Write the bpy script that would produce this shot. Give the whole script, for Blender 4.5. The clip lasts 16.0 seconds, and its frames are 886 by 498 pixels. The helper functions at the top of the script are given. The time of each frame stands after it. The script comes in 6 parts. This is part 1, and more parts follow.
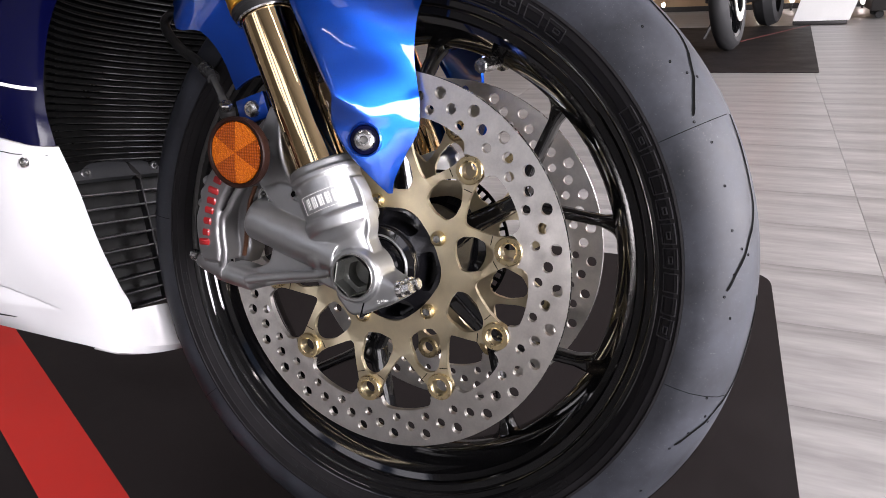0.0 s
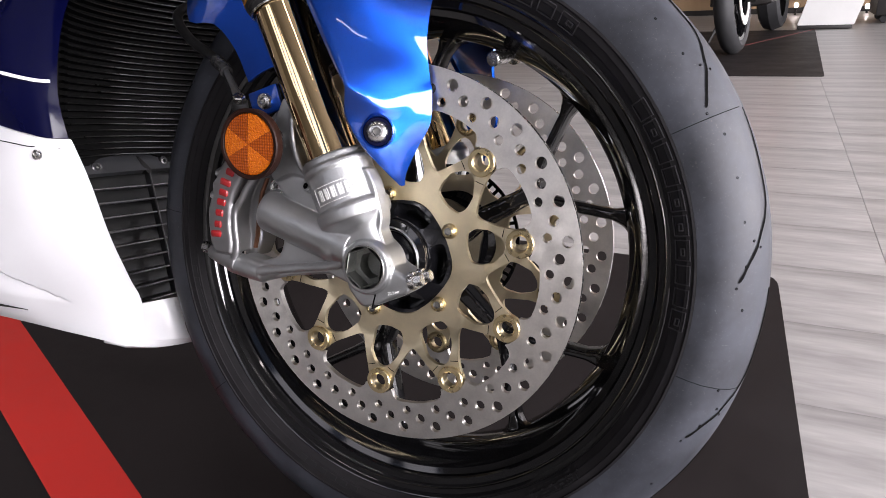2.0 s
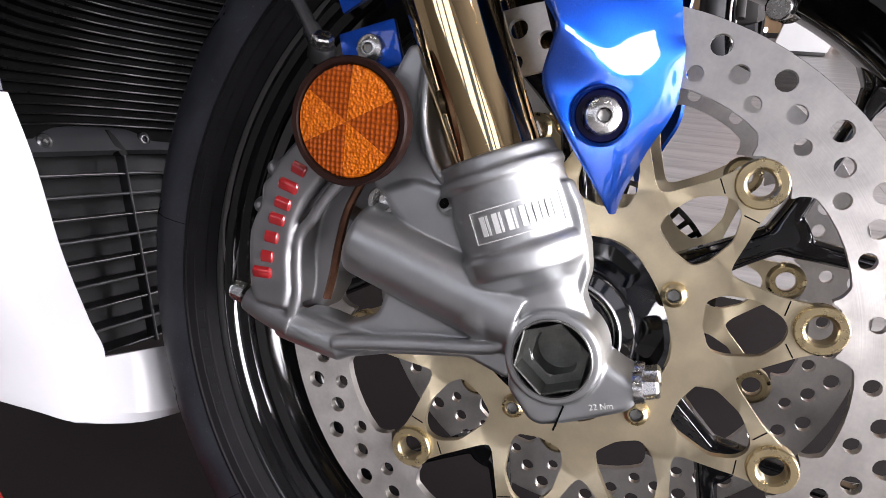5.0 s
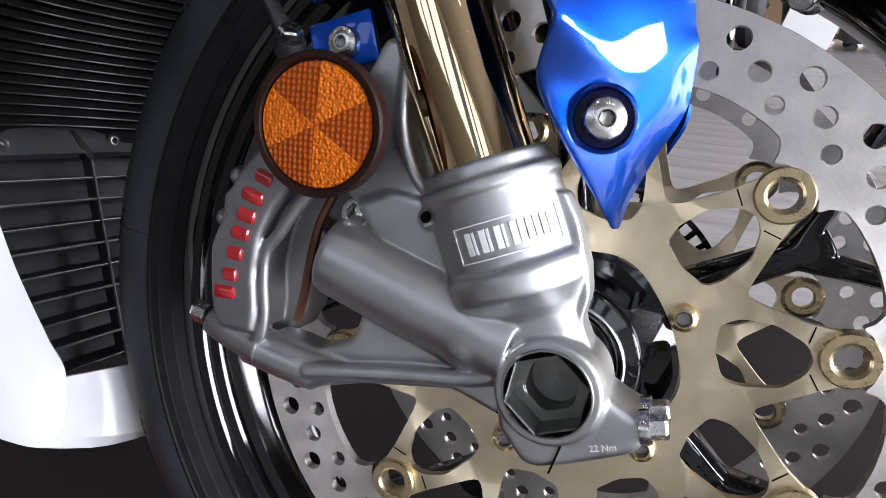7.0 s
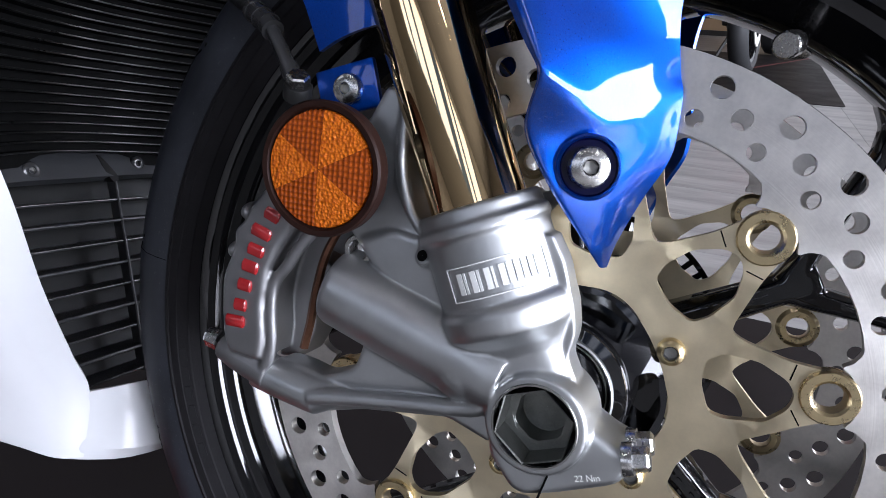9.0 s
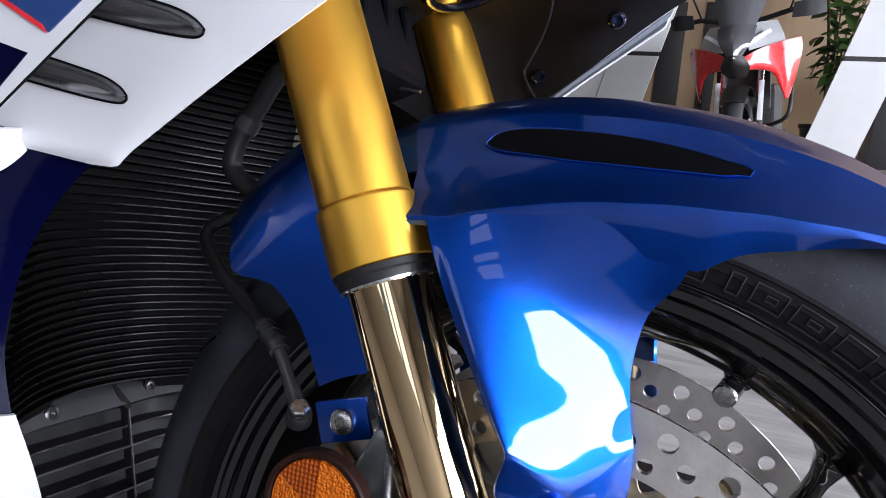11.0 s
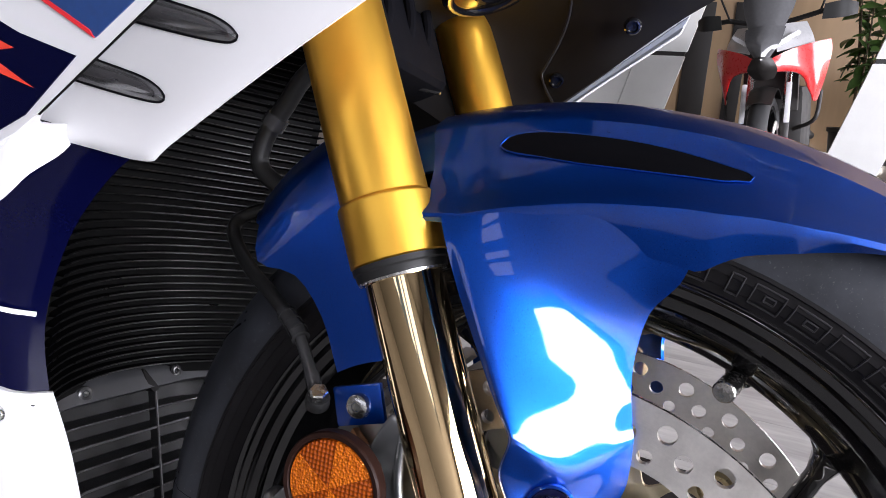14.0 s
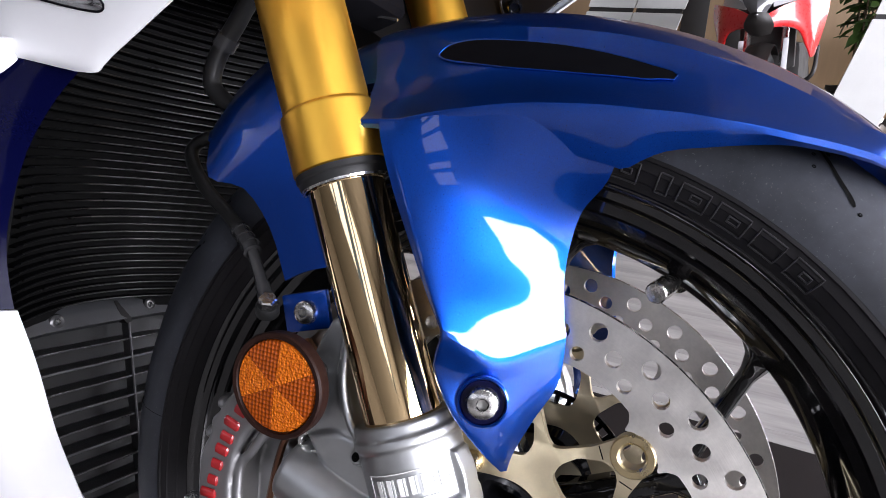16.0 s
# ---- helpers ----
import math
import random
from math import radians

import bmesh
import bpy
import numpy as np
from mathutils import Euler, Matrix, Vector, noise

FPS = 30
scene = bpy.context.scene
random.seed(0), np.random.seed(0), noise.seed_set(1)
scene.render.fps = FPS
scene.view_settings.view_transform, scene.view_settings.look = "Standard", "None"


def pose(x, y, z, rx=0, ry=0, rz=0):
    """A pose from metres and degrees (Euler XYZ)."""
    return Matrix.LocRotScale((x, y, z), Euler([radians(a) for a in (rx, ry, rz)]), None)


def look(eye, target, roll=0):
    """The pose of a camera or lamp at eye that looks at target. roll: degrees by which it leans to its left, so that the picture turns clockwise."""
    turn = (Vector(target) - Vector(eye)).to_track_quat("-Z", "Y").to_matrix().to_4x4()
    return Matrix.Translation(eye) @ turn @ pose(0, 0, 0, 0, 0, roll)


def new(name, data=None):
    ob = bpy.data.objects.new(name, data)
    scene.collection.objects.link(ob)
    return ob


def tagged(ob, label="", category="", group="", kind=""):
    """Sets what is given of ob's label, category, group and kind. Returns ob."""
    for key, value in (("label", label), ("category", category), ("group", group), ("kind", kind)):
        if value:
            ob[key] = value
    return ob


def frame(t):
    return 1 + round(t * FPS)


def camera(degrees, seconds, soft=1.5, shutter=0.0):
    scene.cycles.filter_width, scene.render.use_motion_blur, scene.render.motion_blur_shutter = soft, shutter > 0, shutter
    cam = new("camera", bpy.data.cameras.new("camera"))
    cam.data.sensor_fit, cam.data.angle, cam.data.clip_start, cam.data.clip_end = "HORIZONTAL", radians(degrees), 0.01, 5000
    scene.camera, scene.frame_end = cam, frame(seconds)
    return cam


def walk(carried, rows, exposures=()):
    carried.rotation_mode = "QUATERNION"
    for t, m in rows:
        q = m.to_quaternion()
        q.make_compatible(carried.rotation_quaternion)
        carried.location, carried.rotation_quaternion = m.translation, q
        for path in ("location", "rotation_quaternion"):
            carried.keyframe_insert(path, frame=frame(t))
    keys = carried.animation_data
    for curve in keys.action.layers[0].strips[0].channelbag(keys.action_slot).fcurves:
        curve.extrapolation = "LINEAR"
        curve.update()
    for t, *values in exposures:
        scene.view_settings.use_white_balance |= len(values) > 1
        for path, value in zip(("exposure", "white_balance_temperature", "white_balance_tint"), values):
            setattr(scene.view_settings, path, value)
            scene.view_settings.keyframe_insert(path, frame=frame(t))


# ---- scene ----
# The motorcycle's own frame: origin on the front axle, x ahead, y to its left side, z up along the wheel.
# It leans on its side stand.
BIKE = pose(0, 0, 0.2975, -12.5, 0, 0)

cam = camera(66.6, 16.0, soft=0.75)
ROWS = [
    (0, (0.2786, -0.5721, 0.1276), (-0.1187, 0.3252, -0.0648), 1.83),
    (0.5, (0.2767, -0.5793, 0.1304), (-0.1252, 0.3189, -0.0477), 2.18),
    (1, (0.2787, -0.5830, 0.1278), (-0.1251, 0.3129, -0.0575), 1.78),
    (1.5, (0.2751, -0.5858, 0.1262), (-0.1326, 0.3092, -0.0549), 1.61),
    (2, (0.2735, -0.5779, 0.1183), (-0.1278, 0.3187, -0.0687), 2.06),
    (2.5, (0.2526, -0.5543, 0.1188), (-0.1279, 0.3530, -0.0598), 3.95),
    (3, (0.2363, -0.5520, 0.1197), (-0.1487, 0.3527, -0.0630), 4.59),
    (3.5, (0.2013, -0.5442, 0.1284), (-0.2005, 0.3524, -0.0579), 4.71),
    (4, (0.1276, -0.5084, 0.1191), (-0.2636, 0.3925, -0.0688), 5.48),
    (4.2, (0.0937, -0.4841, 0.1112), (-0.2738, 0.4289, -0.0660), 5.49),
    (6.3, (0.0306, -0.3738, 0.0963), (-0.2747, 0.5595, -0.0924), 6.61),
    (6.5, (0.0337, -0.3752, 0.0990), (-0.2777, 0.5577, -0.0824), 6.70),
    (7, (0.0391, -0.3750, 0.1005), (-0.2792, 0.5548, -0.0841), 6.41),
    (7.5, (0.0426, -0.3756, 0.1032), (-0.2830, 0.5512, -0.0841), 6.30),
    (8, (0.0511, -0.3809, 0.1138), (-0.2891, 0.5409, -0.0724), 6.49),
    (8.5, (0.0536, -0.3787, 0.1157), (-0.2900, 0.5404, -0.0772), 6.71),
    (9, (0.0526, -0.3836, 0.1189), (-0.2975, 0.5350, -0.0645), 6.53),
    (9.5, (0.0527, -0.3850, 0.1265), (-0.2988, 0.5361, -0.0408), 6.35),
    (10, (0.0505, -0.3959, 0.1602), (-0.3144, 0.5262, 0.0319), 6.72),
    (10.2, (0.0531, -0.3984, 0.1827), (-0.3129, 0.5270, 0.0845), 6.23),
    (12.3, (0.0628, -0.4207, 0.2619), (-0.3242, 0.5007, 0.2264), 8.43),
    (12.5, (0.0632, -0.4208, 0.2622), (-0.3234, 0.5006, 0.2236), 8.45),
    (13, (0.0596, -0.4247, 0.2537), (-0.3395, 0.4909, 0.2046), 9.05),
    (13.5, (0.0627, -0.4262, 0.2482), (-0.3395, 0.4875, 0.1898), 9.02),
    (14, (0.0705, -0.4285, 0.2420), (-0.3325, 0.4849, 0.1857), 8.39),
    (14.5, (0.0696, -0.4362, 0.2422), (-0.3400, 0.4743, 0.1853), 9.01),
    (15, (0.0726, -0.4334, 0.2374), (-0.3254, 0.4805, 0.1576), 9.13),
    (15.5, (0.0819, -0.4317, 0.2291), (-0.3133, 0.4814, 0.1290), 8.26),
    (16, (0.1090, -0.4250, 0.2154), (-0.2865, 0.4874, 0.1105), 7.88),
]
walk(cam, [(t, BIKE @ look(eye, target, roll)) for t, eye, target, roll in ROWS],
     exposures=[(0, 0.30, 6700, 22), (4.2, 0.30, 6700, 22), (6.4, 0.21, 6250, 19), (7.2, 0.16, 6200, 19), (8.2, 0.05, 6050, 18), (9.0, 0.01, 5950, 18), (10.2, -0.03, 5900, 17),
               (12.4, 0.30, 6450, 20), (16, 0.24, 6350, 20)])

# ---- light ----
world = bpy.data.worlds.new("world")
scene.world = world
world.use_nodes = True
wn = world.node_tree.nodes
sky = wn.new("ShaderNodeTexSky")
sky.sky_type = "NISHITA"
sky.sun_disc = False
sky.sun_elevation = radians(40)
sky.sun_rotation = radians(70)
world.node_tree.links.new(sky.outputs[0], wn["Background"].inputs[0])
wn["Background"].inputs[1].default_value = 0.07


def area(name, m, sx, sy, watts, colour):
    d = bpy.data.lights.new(name, "AREA")
    d.shape, d.size, d.size_y, d.energy, d.color = "RECTANGLE", sx, sy, watts, colour
    o = new(name, d)
    o.matrix_world = m
    return o


# daylight standing in the panes of the two glazed openings
area("window_light", look((4.12, -0.50, 1.28), (0, -0.50, 1.28)), 6.0, 1.76, 760, (0.93, 0.97, 1.0))
area("window_light", look((4.12, 5.7, 1.28), (0, 5.7, 1.28)), 2.5, 1.76, 130, (0.93, 0.97, 1.0))
# unseen south panes, split unevenly to streak the reflections in the fork tubes
for xc, wide in ((-2.45, 0.55), (-1.55, 0.75), (-0.45, 0.9), (0.75, 0.35), (1.55, 0.8)):
    area("window_light", look((xc, -4.12, 2.35), (xc, 0, 2.35)), wide, 1.26, 6.6 * wide, (0.93, 0.97, 1.0))


# ---- materials ----
def mat(name, base, rough=0.5, metal=0.0, vary=0.12, scale=60.0, bump=0.0, bscale=400.0, coat=0.0, stretch=(1, 1, 1), dust=0.0, spec=0.5,
        emit=None, strength=0.0, piece=0.0):
    """A procedural surface: base colour varied at two scales, roughness wear, fine relief."""
    m = bpy.data.materials.new(name)
    m.use_nodes = True
    nt = m.node_tree
    n, link = nt.nodes, nt.links.new
    b = n["Principled BSDF"]
    b.inputs["Metallic"].default_value = metal
    b.inputs["Specular IOR Level"].default_value = spec
    b.inputs["Coat Weight"].default_value = coat
    b.inputs["Coat Roughness"].default_value = 0.04
    co = n.new("ShaderNodeTexCoord")
    mp = n.new("ShaderNodeMapping")
    mp.inputs["Scale"].default_value = stretch
    link(co.outputs["Object"], mp.inputs["Vector"])
    big = n.new("ShaderNodeTexNoise")
    big.inputs["Scale"].default_value = scale
    big.inputs["Detail"].default_value = 6
    link(mp.outputs[0], big.inputs["Vector"])
    fine = n.new("ShaderNodeTexNoise")
    fine.inputs["Scale"].default_value = scale * 7
    fine.inputs["Detail"].default_value = 3
    link(mp.outputs[0], fine.inputs["Vector"])
    add = n.new("ShaderNodeMath")
    add.operation = "MULTIPLY_ADD"
    add.inputs[1].default_value = 0.35
    link(fine.outputs[0], add.inputs[0])
    link(big.outputs[0], add.inputs[2])
    ramp = n.new("ShaderNodeMapRange")
    ramp.inputs["From Min"].default_value, ramp.inputs["From Max"].default_value = 0.35, 1.0
    ramp.inputs["To Min"].default_value, ramp.inputs["To Max"].default_value = 1 - vary, 1 + vary
    link(add.outputs[0], ramp.inputs[0])
    tone = ramp.outputs[0]
    if piece:
        info = n.new("ShaderNodeObjectInfo")
        pr = n.new("ShaderNodeMapRange")
        pr.inputs["To Min"].default_value, pr.inputs["To Max"].default_value = 1 - piece, 1 + piece
        link(info.outputs["Random"], pr.inputs[0])
        mm = n.new("ShaderNodeMath")
        mm.operation = "MULTIPLY"
        link(tone, mm.inputs[0])
        link(pr.outputs[0], mm.inputs[1])
        tone = mm.outputs[0]
    mul = n.new("ShaderNodeVectorMath")
    mul.operation = "SCALE"
    mul.inputs[0].default_value = base
    link(tone, mul.inputs["Scale"])
    colour = mul.outputs[0]
    if dust:
        dn = n.new("ShaderNodeTexNoise")
        dn.inputs["Scale"].default_value = 900
        dn.inputs["Detail"].default_value = 2
        link(co.outputs["Object"], dn.inputs["Vector"])
        dr = n.new("ShaderNodeMapRange")
        dr.inputs["From Min"].default_value, dr.inputs["From Max"].default_value = 0.66, 0.74
        dr.inputs["To Max"].default_value = dust
        link(dn.outputs[0], dr.inputs[0])
        mx = n.new("ShaderNodeMix")
        mx.data_type = "RGBA"
        link(dr.outputs[0], mx.inputs["Factor"])
        link(colour, mx.inputs["A"])
        mx.inputs["B"].default_value = (0.5, 0.48, 0.45, 1)
        colour = mx.outputs["Result"]
    link(colour, b.inputs["Base Color"])
    rr = n.new("ShaderNodeMapRange")
    rr.inputs["From Min"].default_value, rr.inputs["From Max"].default_value = 0.3, 1.0
    rr.inputs["To Min"].default_value, rr.inputs["To Max"].default_value = max(0.0, rough * 0.8), min(1.0, rough * 1.25)
    link(add.outputs[0], rr.inputs[0])
    link(rr.outputs[0], b.inputs["Roughness"])
    if bump:
        bn = n.new("ShaderNodeTexNoise")
        bn.inputs["Scale"].default_value = bscale
        bn.inputs["Detail"].default_value = 4
        link(mp.outputs[0], bn.inputs["Vector"])
        bp = n.new("ShaderNodeBump")
        bp.inputs["Strength"].default_value = bump
        bp.inputs["Distance"].default_value = 0.001
        link(bn.outputs[0], bp.inputs["Height"])
        link(bp.outputs[0], b.inputs["Normal"])
    if emit:
        b.inputs["Emission Color"].default_value = (*emit, 1)
        b.inputs["Emission Strength"].default_value = strength
    return m


TREAD = mat("tread_rubber", (0.023, 0.0252, 0.0315), 0.56, vary=0.7, scale=24, bump=0.05, bscale=1500, dust=0.10, spec=0.33)
SIDEWALL = mat("sidewall_rubber", (0.0120, 0.0112, 0.0120), 0.6, spec=0.12, vary=0.4, scale=40, bump=0.15, bscale=700)
# near-black that stands in for shade inside grooves, slits, holes and seams
GROOVE = mat("groove_shade", (0.004, 0.004, 0.004), 0.9, spec=0.05)
LETTER = mat("moulded_rubber", (0.024, 0.0235, 0.025), 0.45, vary=0.2, spec=0.35)
PRINT = mat("faint_moulded_rubber", (0.0105, 0.0102, 0.0108), 0.6, vary=0.2, spec=0.14)
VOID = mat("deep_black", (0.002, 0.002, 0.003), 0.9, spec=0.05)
FINEDGE = mat("radiator_fin", (0.004, 0.004, 0.004), 0.30, 0.0, vary=0.3, scale=30, spec=0.40)
BLUEPRINT = mat("printed_blue", (0.010, 0.040, 0.150), 0.35, vary=0.15, scale=300, coat=0.6)
REDPRINT = mat("printed_orange_red", (0.72, 0.05, 0.025), 0.35, vary=0.05, coat=0.6)
RIM = mat("gloss_black_alloy", (0.004, 0.004, 0.0045), 0.06, vary=0.3, scale=80, spec=0.6)
def machined(name, base, rough, aniso):
    """Metal turned on the lathe: fine rings about the y axis, stains at a larger scale."""
    m = mat(name, base, rough, 1.0, vary=0.18, scale=70)
    n, link = m.node_tree.nodes, m.node_tree.links.new
    b = n["Principled BSDF"]
    b.inputs["Anisotropic"].default_value = aniso
    b.inputs["Anisotropic Rotation"].default_value = 0.25
    tg = n.new("ShaderNodeTangent")
    tg.direction_type, tg.axis = "RADIAL", "Y"
    link(tg.outputs[0], b.inputs["Tangent"])
    co = n.new("ShaderNodeTexCoord")
    flat_xz = n.new("ShaderNodeVectorMath")
    flat_xz.operation = "MULTIPLY"
    flat_xz.inputs[1].default_value = (1, 0, 1)
    link(co.outputs["Object"], flat_xz.inputs[0])
    ln = n.new("ShaderNodeVectorMath")
    ln.operation = "LENGTH"
    link(flat_xz.outputs[0], ln.inputs[0])
    rings = n.new("ShaderNodeTexNoise")
    rings.noise_dimensions = "1D"
    rings.inputs["Scale"].default_value = 1100
    rings.inputs["Detail"].default_value = 3
    link(ln.outputs["Value"], rings.inputs["W"])
    bp = n.new("ShaderNodeBump")
    bp.inputs["Strength"].default_value = 0.12
    bp.inputs["Distance"].default_value = 0.0005
    link(rings.outputs[0], bp.inputs["Height"])
    link(bp.outputs[0], b.inputs["Normal"])
    return m


STEEL = machined("brake_steel", (0.70, 0.67, 0.63), 0.40, 0.6)
CARRIER = mat("champagne_anodised", (0.70, 0.60, 0.41), 0.40, 1.0, vary=0.08, scale=120, bump=0.05, bscale=1200)
BOBBIN = mat("bobbin_champagne", (0.62, 0.50, 0.29), 0.28, 1.0, vary=0.1, scale=200)
BOLT = mat("zinc_bolt", (0.62, 0.61, 0.59), 0.25, 1.0, vary=0.1, scale=300)
# darker than the axle end: shade of socket and bore put into the colour
DARKHOLE = mat("socket_shade", (0.20, 0.205, 0.19), 0.35, 0.9, vary=0.3, scale=150)
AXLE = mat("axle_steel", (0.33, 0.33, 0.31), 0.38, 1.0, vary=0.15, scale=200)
SOCKET = mat("socket_grey", (0.30, 0.295, 0.28), 0.4, 0.9)
HUBBLACK = mat("hub_black", (0.005, 0.005, 0.006), 0.10, vary=0.3, scale=80, spec=0.5)
GRILLE = mat("grille_plastic", (0.030, 0.030, 0.032), 0.36, spec=0.5, vary=0.2, scale=60, bump=0.12, bscale=1800)
CAST = mat("cast_grey_alloy", (0.49, 0.50, 0.50), 0.42, 1.0, vary=0.08, scale=60, bump=0.03, bscale=2600)
CALIPER = mat("caliper_grey", (0.28, 0.276, 0.278), 0.47, 0.95, vary=0.1, scale=90, bump=0.05, bscale=2200)
RAIL = mat("grille_rail_plastic", (0.034, 0.035, 0.038), 0.42, spec=0.5, vary=0.2, scale=60, bump=0.12, bscale=1800)
GILL = mat("gloss_black_outlet", (0.030, 0.029, 0.031), 0.20, spec=0.7, vary=0.15, scale=60, coat=0.3)
INNER = mat("matt_inner_black", (0.0070, 0.0062, 0.0062), 0.55, spec=0.16, vary=0.3, scale=40)
REDINK = mat("red_logo_paint", (0.30, 0.010, 0.012), 0.3, vary=0.1, coat=0.6)
WHITEINK = mat("etched_white", (0.75, 0.75, 0.73), 0.5, vary=0.05)
GOLDTUBE = mat("titanium_nitride_gold", (0.90, 0.66, 0.37), 0.05, 1.0, vary=0.03, scale=30)
GOLDBRUSH = mat("brushed_gold_anodised", (1.0, 0.54, 0.07), 0.36, 1.0, vary=0.12, scale=14, stretch=(1, 1, 0.05), bump=0.008, bscale=600)
BLUE = mat("metallic_blue_paint", (0.001, 0.060, 0.40), 0.30, 0.93, vary=0.2, scale=1500, bump=0.18, bscale=2600, coat=0.9, dust=0.03)
NAVY = mat("dark_blue_paint", (0.0009, 0.0013, 0.017), 0.12, 0.0, vary=0.1, scale=600, coat=0.1, spec=0.15)
WHITE = mat("white_bodywork", (0.59, 0.59, 0.597), 0.34, vary=0.02, scale=20, coat=0.25, spec=0.4)
WHITEDECAL = mat("white_decal", (0.82, 0.82, 0.82), 0.35, vary=0.02, coat=0.4)
REDDECAL = mat("red_decal", (0.6, 0.02, 0.025), 0.3, vary=0.05, coat=0.5)
BLACKPL = mat("black_plastic", (0.012, 0.012, 0.012), 0.5, spec=0.3, vary=0.25, scale=60, bump=0.1, bscale=1500)
SATIN = mat("satin_black_vent", (0.03, 0.03, 0.031), 0.22, vary=0.2, scale=60)
FIN = mat("radiator_black", (0.004, 0.004, 0.004), 0.6, 0.0, spec=0.1, vary=0.2, scale=80)
HOSE = mat("rubber_hose", (0.010, 0.010, 0.010), 0.45, spec=0.35, vary=0.3, scale=90, bump=0.2, bscale=900)
MAT_BLACK = mat("exhibition_mat_black", (0.015, 0.0122, 0.0122), 0.55, spec=0.15, vary=0.25, scale=6, bump=0.1, bscale=900)
MAT_RED = mat("exhibition_mat_red", (0.52, 0.022, 0.015), 0.5, vary=0.12, scale=8, bump=0.1, bscale=900)


# ---- building tools ----
def finish(bm, angle=0.6):
    bmesh.ops.recalc_face_normals(bm, faces=bm.faces)
    for f in bm.faces:
        f.smooth = True
    for e in bm.edges:
        if len(e.link_faces) == 2 and e.calc_face_angle(0) > angle:
            e.smooth = False


def part(name, bm, material, parent=None, label="", angle=0.6, merge=1e-6):
    """Links a bmesh as one mesh object under a thing or a part."""
    if merge:
        bmesh.ops.remove_doubles(bm, verts=bm.verts, dist=merge)
    finish(bm, angle)
    me = bpy.data.meshes.new(name)
    bm.to_mesh(me)
    bm.free()
    me.materials.append(material)
    ob = new(name, me)
    if parent is not None:
        ob.parent = parent
    if label:
        tagged(ob, label)
    return ob


def share(name, data, m, parent):
    ob = new(name, data)
    ob.parent = parent
    ob.matrix_local = m
    return ob


def polar(r, deg, y=0.0):
    return Vector((r * math.cos(radians(deg)), y, r * math.sin(radians(deg))))


def lathe(bm, prof, seg=48, m=None, a0=0.0, a1=360.0, close=False):
    """Turns a profile of (radius, height) about the y axis, then places it by m."""
    full = abs(a1 - a0 - 360) < 1e-6
    n = seg if full else seg + 1
    rings = []
    for i in range(n):
        a = a0 + (a1 - a0) * i / seg
        rings.append([bm.verts.new((m @ polar(r, a, h)) if m else polar(r, a, h)) for r, h in prof])
    for i in range(seg):
        a, b = rings[i], rings[(i + 1) % n]
        for j in range(len(prof) - (0 if close else 1)):
            k = (j + 1) % len(prof)
            try:
                bm.faces.new((a[j], a[k], b[k], b[j]))
            except ValueError:
                pass
    return bm


def axle_to(p, d):
    """A frame whose y axis points along d, at p."""
    return Matrix.Translation(p) @ Vector((0, 1, 0)).rotation_difference(Vector(d)).to_matrix().to_4x4()


def rounded(pts, r, n=4):
    """Rounds the corners of a closed outline of 2D points."""
    out = []
    for i, p in enumerate(pts):
        p, a, b = Vector(p), Vector(pts[i - 1]), Vector(pts[(i + 1) % len(pts)])
        ua, ub = a - p, b - p
        la, lb = ua.length, ub.length
        k = min(r, la * 0.45, lb * 0.45)
        p0, p1 = p + ua / la * k, p + ub / lb * k
        for j in range(n + 1):
            t = j / n
            out.append((1 - t) ** 2 * p0 + 2 * t * (1 - t) * p + t * t * p1)
    return out


def plate(bm, outline, holes, y0, y1, m=None, bevel=0.0):
    """A flat plate in the xz plane with holes cut through, from y0 to y1."""
    loops = [outline, *holes]
    sheets = []
    for y in (y0, y1):
        rings = [[bm.verts.new((p[0], y, p[1])) for p in lp] for lp in loops]
        edges = [bm.edges.new((r[i], r[(i + 1) % len(r)])) for r in rings for i in range(len(r))]
        bmesh.ops.triangle_fill(bm, use_beauty=True, use_dissolve=False, edges=edges, normal=(0, 1, 0))
        sheets.append(rings)
    for ra, rb in zip(*sheets):
        for i in range(len(ra)):
            j = (i + 1) % len(ra)
            bm.faces.new((ra[i], ra[j], rb[j], rb[i]))
    if m:
        bmesh.ops.transform(bm, matrix=m, verts=bm.verts)
    return bm


def puck(bm, outline, y0, y1, r, n=4):
    """A cushion of that outline in the xz plane, its face at y1 rounded over by r, its back at y0."""
    pts = [Vector(p) for p in outline]
    k = len(pts)
    turn = sum(pts[i].x * pts[(i + 1) % k].y - pts[(i + 1) % k].x * pts[i].y for i in range(k))
    nrm = []
    for i in range(k):
        d = (pts[(i + 1) % k] - pts[i - 1]).normalized()
        nrm.append(Vector((-d.y, d.x)) * (1 if turn > 0 else -1))
    s = 1 if y1 > y0 else -1
    rings = [[bm.verts.new((p.x, y0, p.y)) for p in pts]]
    for j in range(n + 1):
        a = math.pi / 2 * j / n
        ins, y = r * (1 - math.cos(a)), y1 - s * r * (1 - math.sin(a))
        rings.append([bm.verts.new((p.x + q.x * ins, y, p.y + q.y * ins)) for p, q in zip(pts, nrm)])
    for a, b in zip(rings, rings[1:]):
        for i in range(k):
            bm.faces.new((a[i], a[(i + 1) % k], b[(i + 1) % k], b[i]))
    edges = [bm.edges.get((rings[-1][i], rings[-1][(i + 1) % k])) for i in range(k)]
    bmesh.ops.triangle_fill(bm, use_beauty=True, use_dissolve=False, edges=edges, normal=(0, 1, 0))
    return bm


